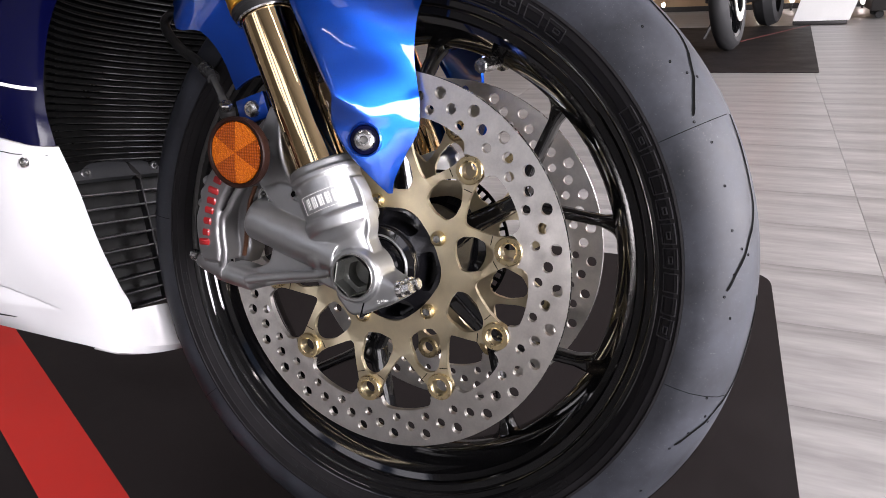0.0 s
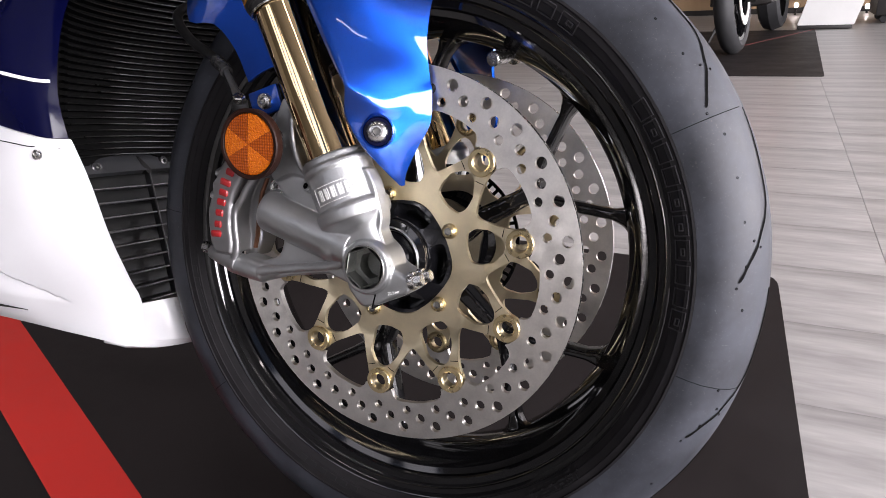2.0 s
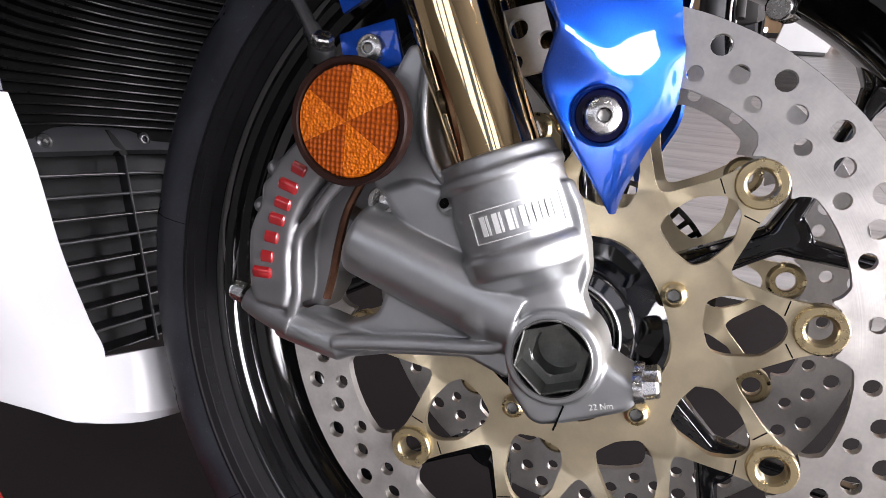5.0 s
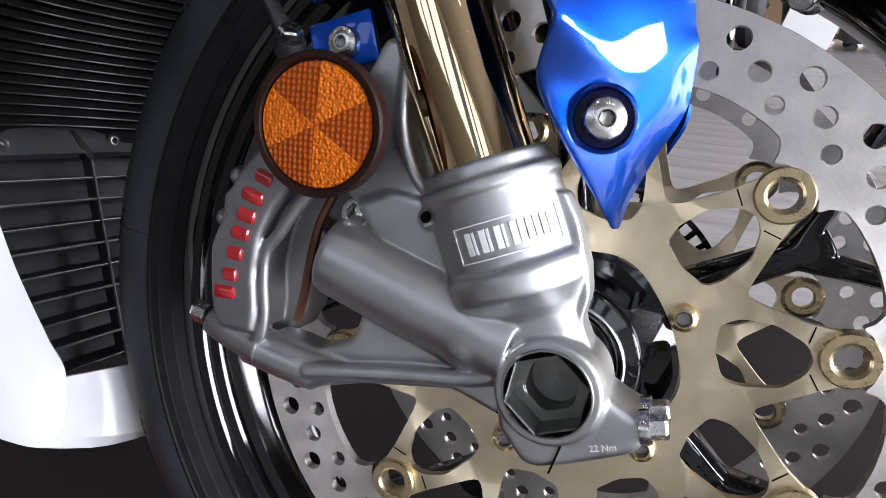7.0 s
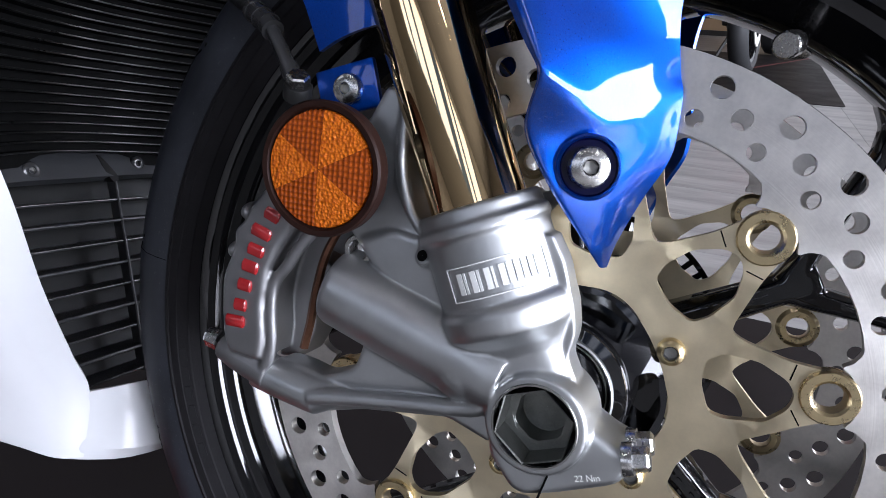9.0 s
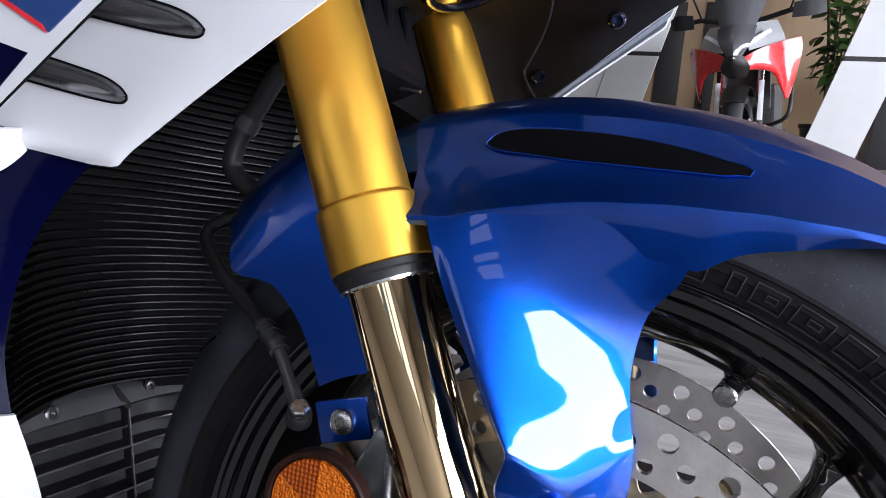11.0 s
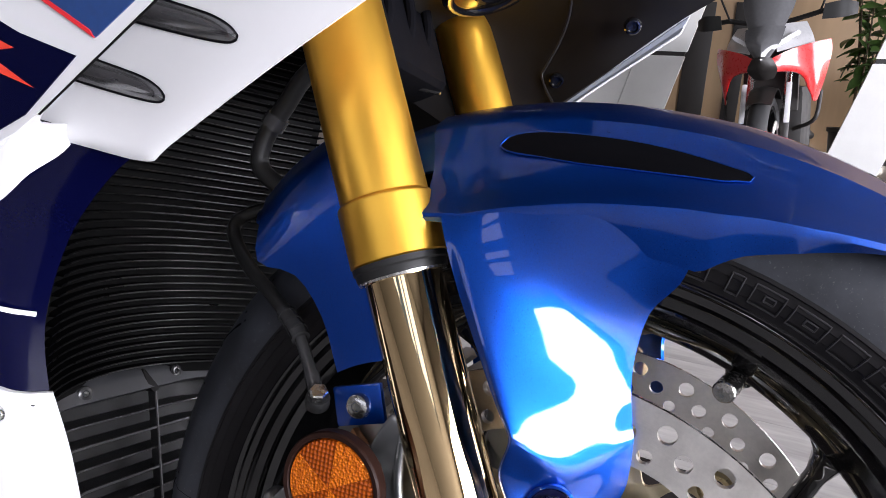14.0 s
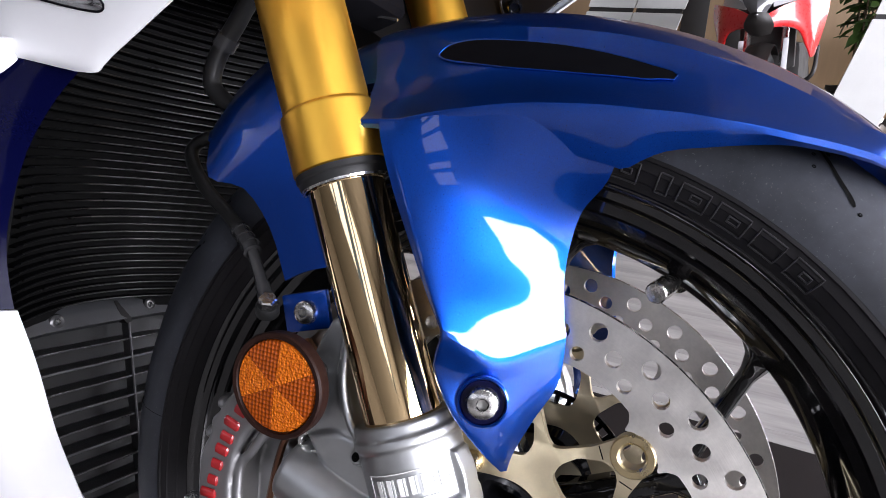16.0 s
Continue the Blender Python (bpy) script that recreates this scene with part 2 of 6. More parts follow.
def circle(cx, cz, r, n=14):
    return [(cx + r * math.cos(2 * math.pi * i / n), cz + r * math.sin(2 * math.pi * i / n)) for i in range(n)]


def spline(pts, n=8):
    pts = [Vector(p) for p in pts]
    ext = [2 * pts[0] - pts[1], *pts, 2 * pts[-1] - pts[-2]]
    out = []
    for i in range(1, len(ext) - 2):
        a, b, c, d = ext[i - 1 : i + 3]
        for j in range(n):
            t = j / n
            out.append(0.5 * (2 * b + (c - a) * t + (2 * a - 5 * b + 4 * c - d) * t * t + (3 * b - a - 3 * c + d) * t**3))
    return out + [pts[-1]]


def tube(bm, pts, radius, seg=12, cap=True):
    pts = [Vector(p) for p in pts]
    rad = radius if isinstance(radius, (list, tuple)) else [radius] * len(pts)
    t = (pts[1] - pts[0]).normalized()
    u = t.orthogonal().normalized()
    rings = []
    for i, p in enumerate(pts):
        tn = (pts[min(i + 1, len(pts) - 1)] - pts[max(i - 1, 0)]).normalized()
        u = (u - tn * u.dot(tn)).normalized()
        v = tn.cross(u)
        rings.append([bm.verts.new(p + rad[i] * (math.cos(2 * math.pi * k / seg) * u + math.sin(2 * math.pi * k / seg) * v)) for k in range(seg)])
    for a, b in zip(rings, rings[1:]):
        for k in range(seg):
            bm.faces.new((a[k], a[(k + 1) % seg], b[(k + 1) % seg], b[k]))
    if cap:
        bm.faces.new(rings[0][::-1])
        bm.faces.new(rings[-1])
    return bm


def sheet(bm, rows, thick=0.0, sub=0):
    """A sheet through rows of points, smoothed by splines. thick: its thickness, to the side that the grid's normal points away from (minus: the other side)."""
    rows = [[Vector(p) for p in r] for r in rows]
    if sub:
        rows = [spline(r, sub) for r in rows]
        rows = [list(r) for r in zip(*[spline(c, sub) for c in zip(*rows)])]
    n, k = len(rows), len(rows[0])
    vs = [[bm.verts.new(p) for p in r] for r in rows]
    for a, b in zip(vs, vs[1:]):
        for i in range(k - 1):
            bm.faces.new((a[i], a[i + 1], b[i + 1], b[i]))
    if thick:
        back = []
        for i in range(n):
            line = []
            for j in range(k):
                u = rows[i][min(j + 1, k - 1)] - rows[i][max(j - 1, 0)]
                v = rows[min(i + 1, n - 1)][j] - rows[max(i - 1, 0)][j]
                nm = u.cross(v)
                nm = nm.normalized() if nm.length > 1e-12 else Vector((0, 0, 0))
                line.append(bm.verts.new(rows[i][j] - nm * thick))
            back.append(line)
        for a, b in zip(back, back[1:]):
            for i in range(k - 1):
                bm.faces.new((a[i], b[i], b[i + 1], a[i + 1]))
        for i in range(n - 1):
            for c in (0, k - 1):
                bm.faces.new((vs[i][c], vs[i + 1][c], back[i + 1][c], back[i][c]))
        for i in range(k - 1):
            for r in (0, n - 1):
                bm.faces.new((vs[r][i], vs[r][i + 1], back[r][i + 1], back[r][i]))
    return bm


def box(bm, m, sx, sy, sz, bevel=0.0, seg=2):
    ret = bmesh.ops.create_cube(bm, size=1, matrix=m @ Matrix.Diagonal((sx, sy, sz, 1)))
    if bevel:
        es = list({e for v in ret["verts"] for e in v.link_edges})
        bmesh.ops.bevel(bm, geom=es, offset=bevel, segments=seg, affect="EDGES", profile=0.6)
    return bm


def solid(bm, outline, y0, y1, r, n=4):
    """A cushion as puck() makes, closed at its back."""
    k = len(bm.verts)
    puck(bm, outline, y0, y1, r, n)
    bm.verts.ensure_lookup_table()
    ring = [bm.verts[k + i] for i in range(len(outline))]
    edges = [bm.edges.get((ring[i], ring[(i + 1) % len(ring)])) for i in range(len(ring))]
    bmesh.ops.triangle_fill(bm, use_beauty=True, use_dissolve=False, edges=edges, normal=(0, 1, 0))
    return bm


def ball(bm, c, rx, ry, rz, m=None):
    bmesh.ops.create_icosphere(bm, subdivisions=3, radius=1.0, matrix=Matrix.Translation(c) @ (m or Matrix.Identity(4)) @ Matrix.Diagonal((rx, ry, rz, 1)))
    return bm


def cast(ob, voxel, rounds, bore=None):
    """Melts the closed solids of a part into one casting with soft fillets. bore: (x, z, radius, offset) of a hole opened in its outer face."""
    r = ob.modifiers.new("melt", "REMESH")
    r.mode, r.voxel_size, r.use_smooth_shade = "VOXEL", voxel, True
    f = ob.modifiers.new("fillet", "SMOOTH")
    f.factor, f.iterations = 0.5, rounds
    bpy.context.view_layer.update()
    made = bpy.data.meshes.new_from_object(ob.evaluated_get(bpy.context.evaluated_depsgraph_get()))
    ob.modifiers.clear()
    if bore:
        x, z, r, y0 = bore
        bm = bmesh.new()
        bm.from_mesh(made)
        gone = [v for v in bm.verts if math.hypot(v.co.x - x, v.co.z - z) < r and abs(v.co.y) > y0]
        bmesh.ops.delete(bm, geom=gone, context="VERTS")
        bm.to_mesh(made)
        bm.free()
    ob.data = made
    return ob


def thing(name, m, label, category, group="", kind=""):
    ob = new(name)
    ob.empty_display_size = 0.1
    ob.matrix_world = m
    return tagged(ob, label, category, group, kind)


def socket_bolt(parent, p, d, r=0.006, h=0.004, name="bolt", head=BOLT, dome=True, key=0.36):
    """A button-head bolt with a hexagon socket, its head facing along d."""
    m = axle_to(p, d)
    bm = bmesh.new()
    hx = r * key
    prof = [(r, 0), (r, h * 0.35), (r * 0.9, h * 0.75), (r * 0.62, h), (hx * 1.08, h), (hx, h * 0.9)] if dome else [(r, 0), (r, h * 0.9), (r * 0.93, h), (hx * 1.1, h), (hx, h * 0.92)]
    lathe(bm, prof, 24, m)
    o = part(name, bm, head, parent)
    bm = bmesh.new()
    lathe(bm, [(hx, h * 0.92), (hx * 0.94, h * 0.45), (0.0001, h * 0.40)], 6, m)
    part("socket", bm, SOCKET, o, "", 0.3)
    return o


# ---- the motorcycle ----
bike = thing("motorcycle", BIKE, "white, blue and red sport motorcycle leaning on its side stand", "motorcycle")

# front tyre
TREADPROF = [(0.2475, -0.0575), (0.2560, -0.0572), (0.2665, -0.0550), (0.2780, -0.0475), (0.2865, -0.0380), (0.2920, -0.0270), (0.2957, -0.0135), (0.2970, 0.0)]
TREADPROF += [(r, -y) for r, y in TREADPROF[-2::-1]]
half = [(0.2477, -0.0573), (0.2455, -0.0579), (0.2450, -0.0568), (0.2400, -0.0563), (0.2395, -0.0556), (0.2340, -0.0528), (0.2335, -0.0518), (0.2305, -0.0497), (0.2270, -0.0470), (0.2230, -0.0435)]
bm = lathe(bmesh.new(), half, 128)
lathe(bm, [(r, -y) for r, y in half], 128)
tyre = part("tyre", bm, SIDEWALL, bike, "black front tyre with grey dusty tread", 0.35)
tyre.location.y = -0.0105
part("tread", lathe(bmesh.new(), TREADPROF, 128), TREAD, tyre, "grey slick tread with thin curved grooves")


def tread_at(s):
    """Radius on the tread at the offset s from the middle."""
    for (r0, y0), (r1, y1) in zip(TREADPROF, TREADPROF[1:]):
        if y0 <= s <= y1:
            return r0 + (r1 - r0) * (s - y0) / (y1 - y0)
    return TREADPROF[0][0]


def groove(pts, w=0.0016):
    """A sipe drawn as a near-black strip on the tread, along points of (angle, offset)."""
    path = spline([(a, s, 0) for a, s in pts], 6)
    rows = []
    for i, p in enumerate(path):
        d = (path[min(i + 1, len(path) - 1)] - path[max(i - 1, 0)])
        steep = math.hypot(1, (tread_at(p.y + 0.001) - tread_at(p.y - 0.001)) / 0.002)
        da, ds = d.x * radians(1) * 0.28, d.y * steep
        ln = math.hypot(da, ds) or 1
        k = w * (0.6 if i in (0, len(path) - 1) else 1.0)
        row = []
        for sgn in (-1, 0, 1):
            a, s = p.x + sgn * k * ds / ln / 0.28 / radians(1), p.y - sgn * k * da / ln / steep
            row.append(polar(tread_at(s) + (0.0006 if sgn else 0.0001), a, s))
        rows.append(row)
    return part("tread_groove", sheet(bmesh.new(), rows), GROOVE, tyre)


GROOVE_ENDS = [29.1 - 26.75 * k for k in range(-3, 10)]
for a in GROOVE_ENDS:
    groove([(a, -0.0496), (a + 2, -0.046), (a + 4.5, -0.0395), (a + 7.5, -0.0310), (a + 10.2, -0.0215), (a + 12, -0.0180), (a + 15, -0.0172), (a + 20, -0.0150), (a + 25, -0.0120)], 0.0011)
for k in range(8):
    a = 27.5 - 42.3 * k
    rows = [[polar(tread_at(s) + 0.0004, a - 0.07, s), polar(tread_at(s) + 0.0004, a + 0.05, s)] for s in (-0.0575, -0.0572, -0.0550, -0.0475, -0.0380, -0.0270, -0.0190)]
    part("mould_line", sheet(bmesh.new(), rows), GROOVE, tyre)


def wear_pip(a, s):
    """A small round pock that the mould's vents leave."""
    nrm = polar(1, a, -0.75 if s > -0.037 else -1.0)
    bm = lathe(bmesh.new(), [(0.0011, -0.0006), (0.0011, 0.0002), (0.0006, 0.0003), (0.0005, -0.0004)], 8, axle_to(polar(tread_at(s), a, s), nrm))
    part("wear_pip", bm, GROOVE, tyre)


for k in range(54):
    if (k * 7) % 9 not in (2, 5):
        wear_pip(44.3 - 6.6 * k, -0.0458)
for a in GROOVE_ENDS:
    wear_pip(a + 6.0, -0.0400)
    wear_pip(a + 4.9, -0.0335)
    wear_pip(a - 0.9, -0.0500)

# raised blocks where the maker's words stand on the sidewall
def sidewall_y(r):
    """Offset of the sidewall at the radius r."""
    for (r0, y0), (r1, y1) in zip(half[::-1], half[-2::-1]):
        if r0 <= r <= r1:
            return y0 + (y1 - y0) * (r - r0) / (r1 - r0)
    return half[0][1]


def sidewall_block(a, w, r0, r1):
    """A raised plain bar in the place of small moulded words."""
    rows = [[polar(r, a + w * (i / 4 - 0.5), sidewall_y(r) - 0.0003) for i in range(5)] for r in (r0, r1)]
    return part("raised_lettering", sheet(bmesh.new(), rows, 0.0008), PRINT, tyre)


def sidewall_outline(a, w, r0=0.2322, r1=0.2424):
    """A raised bead round the place of one large moulded sign."""
    ring = [(a - w / 2 + w * i / 4, r0) for i in range(5)] + [(a + w / 2, r0 + (r1 - r0) * i / 4) for i in range(1, 5)]
    ring += [(a + w / 2 - w * i / 4, r1) for i in range(1, 5)] + [(a - w / 2, r1 - (r1 - r0) * i / 4) for i in range(1, 5)]
    return part("raised_lettering", tube(bmesh.new(), [polar(r, b, sidewall_y(r) - 0.0001) for b, r in ring], 0.00055, 6, False), LETTER, tyre)


for a, w in ((33.5, 3.4), (29.3, 3.6), (25.0, 3.2), (20.8, 3.2), (16.4, 3.6), (12.0, 3.6), (7.6, 3.6), (3.2, 3.4), (-1.0, 3.2), (-5.2, 3.6), (96.5, 3.4), (92, 3.4), (87.5, 3.4), (83, 3.2), (78.2, 3.6), (73.1, 1.5), (69.2, 3.6), (64.2, 4.0), (59.2, 3.4), (54.2, 3.6)):
    sidewall_outline(a, w)
    if w > 3.5:
        sidewall_outline(a - 0.3, w * 0.35, 0.2360, 0.2388)
for a in (205, 202, 199, 196, 193, 190, -100, -103, -106, -109, -112, -115):
    sidewall_block(a, 2.0, 0.2352, 0.2388)
bm = bmesh.new()
for i in range(22):
    for j in range(4):
        a, r = -56 + i * 0.62, 0.2315 + j * 0.0026
        if random.random() < 0.72:
            box(bm, Matrix.Translation(polar(r, a, sidewall_y(r) - 0.0002)) @ Matrix.Rotation(radians(-a), 4, "Y"), 0.0018, 0.0006, 0.0016)
part("small_print", bm, PRINT, tyre)

# rim
side = [(0.2230, 0.0450), (0.2275, 0.0495), (0.2288, 0.0511), (0.2287, 0.0520), (0.2278, 0.0524), (0.2262, 0.0518), (0.2240, 0.0496), (0.2200, 0.0484), (0.2190, 0.0466), (0.2172, 0.0452), (0.2118, 0.0442), (0.2105, 0.0425), (0.2100, 0.0395), (0.2050, 0.0370), (0.2010, 0.0300),
        (0.1985, 0.0270), (0.1950, 0.0180), (0.1915, 0.0130), (0.1905, 0.0080)]
bm = lathe(bmesh.new(), [(r, -y - 0.007) for r, y in side] + [(r, y - 0.007) for r, y in side[::-1]] + [(0.2050, 0.0200), (0.2050, -0.0200)], 160, close=True)
rim = part("wheel_rim", bm, RIM, bike, "gloss black alloy wheel rim", 0.45)
def spoke_beam(bm, p0, p1, stations):
    """A closed beam from p0 to p1: stations of (share, half width, half depth)."""
    side = (p1 - p0).normalized().cross(Vector((0, 1, 0)))
    rings = []
    for t, w, h in stations:
        p = p0.lerp(p1, t)
        rings.append([bm.verts.new(p + side * (w * cx) + Vector((0, h * cy, 0))) for cx, cy in ((-1, -0.4), (-0.6, -1), (0.6, -1), (1, -0.4), (1, 0.4), (0.6, 1), (-0.6, 1), (-1, 0.4))])
    for q, r in zip(rings, rings[1:]):
        for k in range(8):
            bm.faces.new((q[k], q[(k + 1) % 8], r[(k + 1) % 8], r[k]))
    bm.faces.new(rings[0][::-1])
    bm.faces.new(rings[-1])


bm = bmesh.new()
spoke_beam(bm, polar(0.036, 0), polar(0.128, 0), ((0, 0.0150, 0.021), (0.2, 0.0105, 0.017), (0.6, 0.0085, 0.0140), (1.0, 0.0080, 0.0125)))
for sgn in (-1, 1):
    spoke_beam(bm, polar(0.112, 1.0 * sgn), polar(0.196, 17.2 * sgn), ((0, 0.0070, 0.0130), (0.4, 0.0052, 0.0115), (0.8, 0.0050, 0.0110), (0.92, 0.0085, 0.0125), (1.0, 0.0165, 0.0155)))
spoke = cast(part("spoke", bm, RIM, rim), 0.0012, 4)
pip_bm = bmesh.new()
for i in range(7):
    for w in (-0.0035, 0.0005, 0.004):
        if (3 * i + int(w * 1000)) % 4:
            box(pip_bm, Matrix.Translation((0.070 + 0.0052 * i, -0.0146 + 0.00002 * i * i, w)), 0.0030, 0.0016, 0.0012)
pips = part("moulded_print", pip_bm, RIM, rim)
for k in range(5):
    turn = Matrix.Rotation(radians(-(30 + 72 * k)), 4, "Y")
    if k:
        share("spoke", spoke.data, turn, rim)
        share("moulded_print", pips.data, turn, rim)
    else:
        spoke.matrix_local = pips.matrix_local = turn
# valve
v0 = polar(0.1935, 65.5, -0.010)
vd = (Vector((0.0725, -0.043, 0.1690)) - v0).normalized()
bm = lathe(bmesh.new(), [(0.0085, -0.001), (0.0085, 0.003), (0.006, 0.005), (0.0045, 0.006), (0.0045, 0.014), (0.0056, 0.0145), (0.0062, 0.0180), (0.0062, 0.0345), (0.0054, 0.0355), (0.0001, 0.0355)], 16, axle_to(v0, vd))
part("valve", bm, BOLT, rim, "silver angled valve with metal cap", 0.3)
for a in (58, 61.5, 65, 17, 20):
    bm = box(bmesh.new(), Matrix.Translation(polar(0.1996, a, -0.027)) @ Matrix.Rotation(radians(-a), 4, "Y"), 0.003, 0.012, 0.009, 0.001)
    part("balance_weight", bm, RIM, rim)

# hub
bm = lathe(bmesh.new(), [(0.0500, -0.040), (0.0500, -0.0455), (0.0362, -0.0460), (0.0352, -0.0600), (0.0345, -0.0740), (0.0335, -0.0765), (0.0285, -0.0780), (0.0280, -0.070), (0.022, -0.069), (0.022, 0.069),
                         (0.028, 0.070), (0.0285, 0.0795), (0.036, 0.070), (0.044, 0.067), (0.058, 0.060), (0.058, 0.052), (0.044, 0.045), (0.042, 0.0), (0.044, -0.045)], 64, close=True)
hub = part("wheel_hub", bm, RIM, rim, "", 0.4)
pockets = []
for k in range(5):
    a = -3 + 72 * k
    pockets.append(rounded([polar(0.0372, a - 25).xz, polar(0.0475, a - 23).xz, polar(0.0492, a).xz, polar(0.0475, a + 23).xz, polar(0.0372, a + 25).xz, polar(0.0358, a).xz], 0.0045, 4))
bm = plate(bmesh.new(), [polar(0.0500 - 0.0010 * math.cos(radians(5 * (4 * i - 29))), 4 * i).xz for i in range(90)], [[polar(0.0332, 5 * i).xz for i in range(72)], *pockets], -0.0625, -0.0440)
es = [e for e in bm.edges if len(e.link_faces) == 2 and e.calc_face_angle(0) > 1.2 and max(v.co.y for v in e.verts) < -0.0620]
bmesh.ops.bevel(bm, geom=es, offset=0.0018, segments=3, affect="EDGES", profile=0.5)
for v in bm.verts:
    if v.co.y < -0.055:
        v.co.y -= 0.0085 * min(1.0, max(0.0, (0.0490 - math.hypot(v.co.x, v.co.z)) / 0.0140))
part("hub_flange", bm, HUBBLACK, rim, "gloss black hub flange with cast pockets", 0.5)
bm = lathe(bmesh.new(), [(0.0285, -0.0785), (0.0284, -0.0805), (0.0276, -0.0810), (0.0270, -0.0802), (0.0268, -0.0780)], 48)
part("seal_ring", bm, CAST, rim, "silver bearing seal ring")
bm = lathe(bmesh.new(), [(0.0345, -0.0752), (0.0322, -0.0768), (0.0305, -0.0768), (0.0300, -0.0758), (0.0284, -0.0758), (0.0280, -0.0772), (0.0262, -0.0772), (0.0258, -0.0760), (0.0236, -0.0760), (0.0232, -0.0778), (0.0190, -0.0786), (0.0185, -0.0920)], 56)
part("bearing_seal", bm, HUBBLACK, rim, "gloss black bearing seal with fine rings", 0.5)
bm = lathe(bmesh.new(), [(0.0250, -0.0760), (0.0249, -0.0768), (0.0244, -0.0768), (0.0243, -0.0760)], 48)
part("seal_ring", bm, AXLE, rim)


# brake discs
def brake_disc(side):
    """side -1 faces the camera; the pieces sit on both faces of the wheel."""
    y0, y1 = 0.0660 * side, 0.0712 * side
    outer = [polar(0.165, 360 * i / 180).xz for i in range(180)]
    inner = []
    for k in range(10):
        b = 12 + 36 * k
        for a, r in ((-16.0, 0.1320), (-12, 0.1316), (-8.4, 0.1306), (-6.7, 0.1262), (-6.2, 0.1215), (-4.4, 0.1250), (0, 0.1265), (4.4, 0.1250), (6.2, 0.1215), (6.7, 0.1262), (8.4, 0.1306), (12, 0.1316), (16, 0.1320)):
            inner.append(polar(r, b + a).xz)
    holes = []
    for i in range(30):
        for r, off, hr in ((0.1547, 11.1, 0.0050), (0.1467, 5.9, 0.0046), (0.1388, 12.9, 0.0040)):
            c = polar(r, 12 * i + off).xz
            holes.append(circle(c[0], c[1], hr, 14))
    bm = plate(bmesh.new(), outer, [rounded(inner, 0.0016, 2), *holes], y0, y1)
    es = [e for e in bm.edges if len(e.link_faces) == 2 and e.calc_face_angle(0) > 1.2 and all(abs(v.co.y) > 0.0711 and 0.118 < math.hypot(v.co.x, v.co.z) < 0.1325 for v in e.verts)]
    bmesh.ops.bevel(bm, geom=es, offset=0.0010, segments=1, affect="EDGES")
    disc = part("brake_disc", bm, STEEL, bike, "drilled stainless steel brake disc", 0.5)
    rimline = lathe(bmesh.new(), [(0.1651, y0 + 0.0004 * side), (0.16535, y0 + 0.001 * side), (0.16535, y1 - 0.001 * side), (0.1651, y1 - 0.0004 * side)], 128)
    part("disc_edge", rimline, BOLT, disc)
    # carrier
    out = []
    for k in range(10):
        b = 12 + 36 * k
        out += [polar(0.0835, b - 18).xz, polar(0.0865, b - 15.2).xz, polar(0.1030, b - 8.2).xz, polar(0.1120, b - 6.2).xz, polar(0.1225, b - 4.6).xz, polar(0.1268, b).xz,
                polar(0.1225, b + 4.6).xz, polar(0.1120, b + 6.2).xz, polar(0.1030, b + 8.2).xz, polar(0.0865, b + 15.2).xz]
    wins = []
    for k in range(10):
        b = 12 + 36 * k
        wins.append(rounded([polar(0.1035, b).xz, polar(0.1010, b + 3.6).xz, polar(0.0915, b + 8.6).xz, polar(0.0775, b + 11.4).xz, polar(0.0690, b + 10.4).xz, polar(0.0655, b).xz, polar(0.0690, b - 10.4).xz, polar(0.0775, b - 11.4).xz, polar(0.0915, b - 8.6).xz, polar(0.1010, b - 3.6).xz], 0.0030, 3))
    wins += [circle(*polar(0.1162, 12 + 36 * k).xz, 0.0095, 18) for k in range(10)]
    ring = [polar(0.0500 + 0.0022 * math.cos(radians(5 * (a - 29 + 36))), a).xz for a in range(0, 360, 4)]
    bm = plate(bmesh.new(), rounded(out, 0.0025, 2), [ring, *wins], 0.0655 * side, 0.0700 * side)
    es = [e for e in bm.edges if len(e.link_faces) == 2 and e.calc_face_angle(0) > 1.2 and min(abs(v.co.y) for v in e.verts) > 0.0699]
    bmesh.ops.bevel(bm, geom=es, offset=0.0006, segments=1, affect="EDGES")
    for v in bm.verts:
        r = math.hypot(v.co.x, v.co.z)
        t = min(1, max(0, (0.098 - r) / 0.020))
        v.co.y -= side * 0.0075 * t * t * (3 - 2 * t)
    car = part("disc_carrier", bm, CARRIER, disc, "champagne gold floating disc carrier", 0.4)
    for k in range(10):
        m = Matrix.Translation(polar(0.1162, 12 + 36 * k))
        s = side
        bm = lathe(bmesh.new(), [(0.0064, 0.0640 * s), (0.0095, 0.0640 * s), (0.0118, 0.0655 * s), (0.0118, 0.0722 * s), (0.0111, 0.0732 * s), (0.0078, 0.0732 * s), (0.0066, 0.0722 * s)], 28, m, close=True)
        part("bobbin", bm, BOBBIN, disc, "", 0.5)
        part("bobbin_core", lathe(bmesh.new(), [(0.0066, 0.0722 * s), (0.0060, 0.0700 * s), (0.0060, 0.0650 * s)], 20, m), CARRIER, disc)
    for k in range(10):
        for q in (-5.6, 5.6):
            a = 12 + 36 * k + q
            bm = box(bmesh.new(), Matrix.Translation(polar(0.1035, a, 0.0700 * side)) @ Matrix.Rotation(radians(-a - 62 * q / 5.6), 4, "Y"), 0.0075, 0.0005, 0.0006)
            part("machined_step", bm, GROOVE, disc)
    for k in range(5):
        socket_bolt(disc, polar(0.0556, 29 + 72 * k, 0.0625 * side), (0, side, 0), 0.0066, 0.0052, "carrier_bolt", BOBBIN, True, 0.5)
    return disc


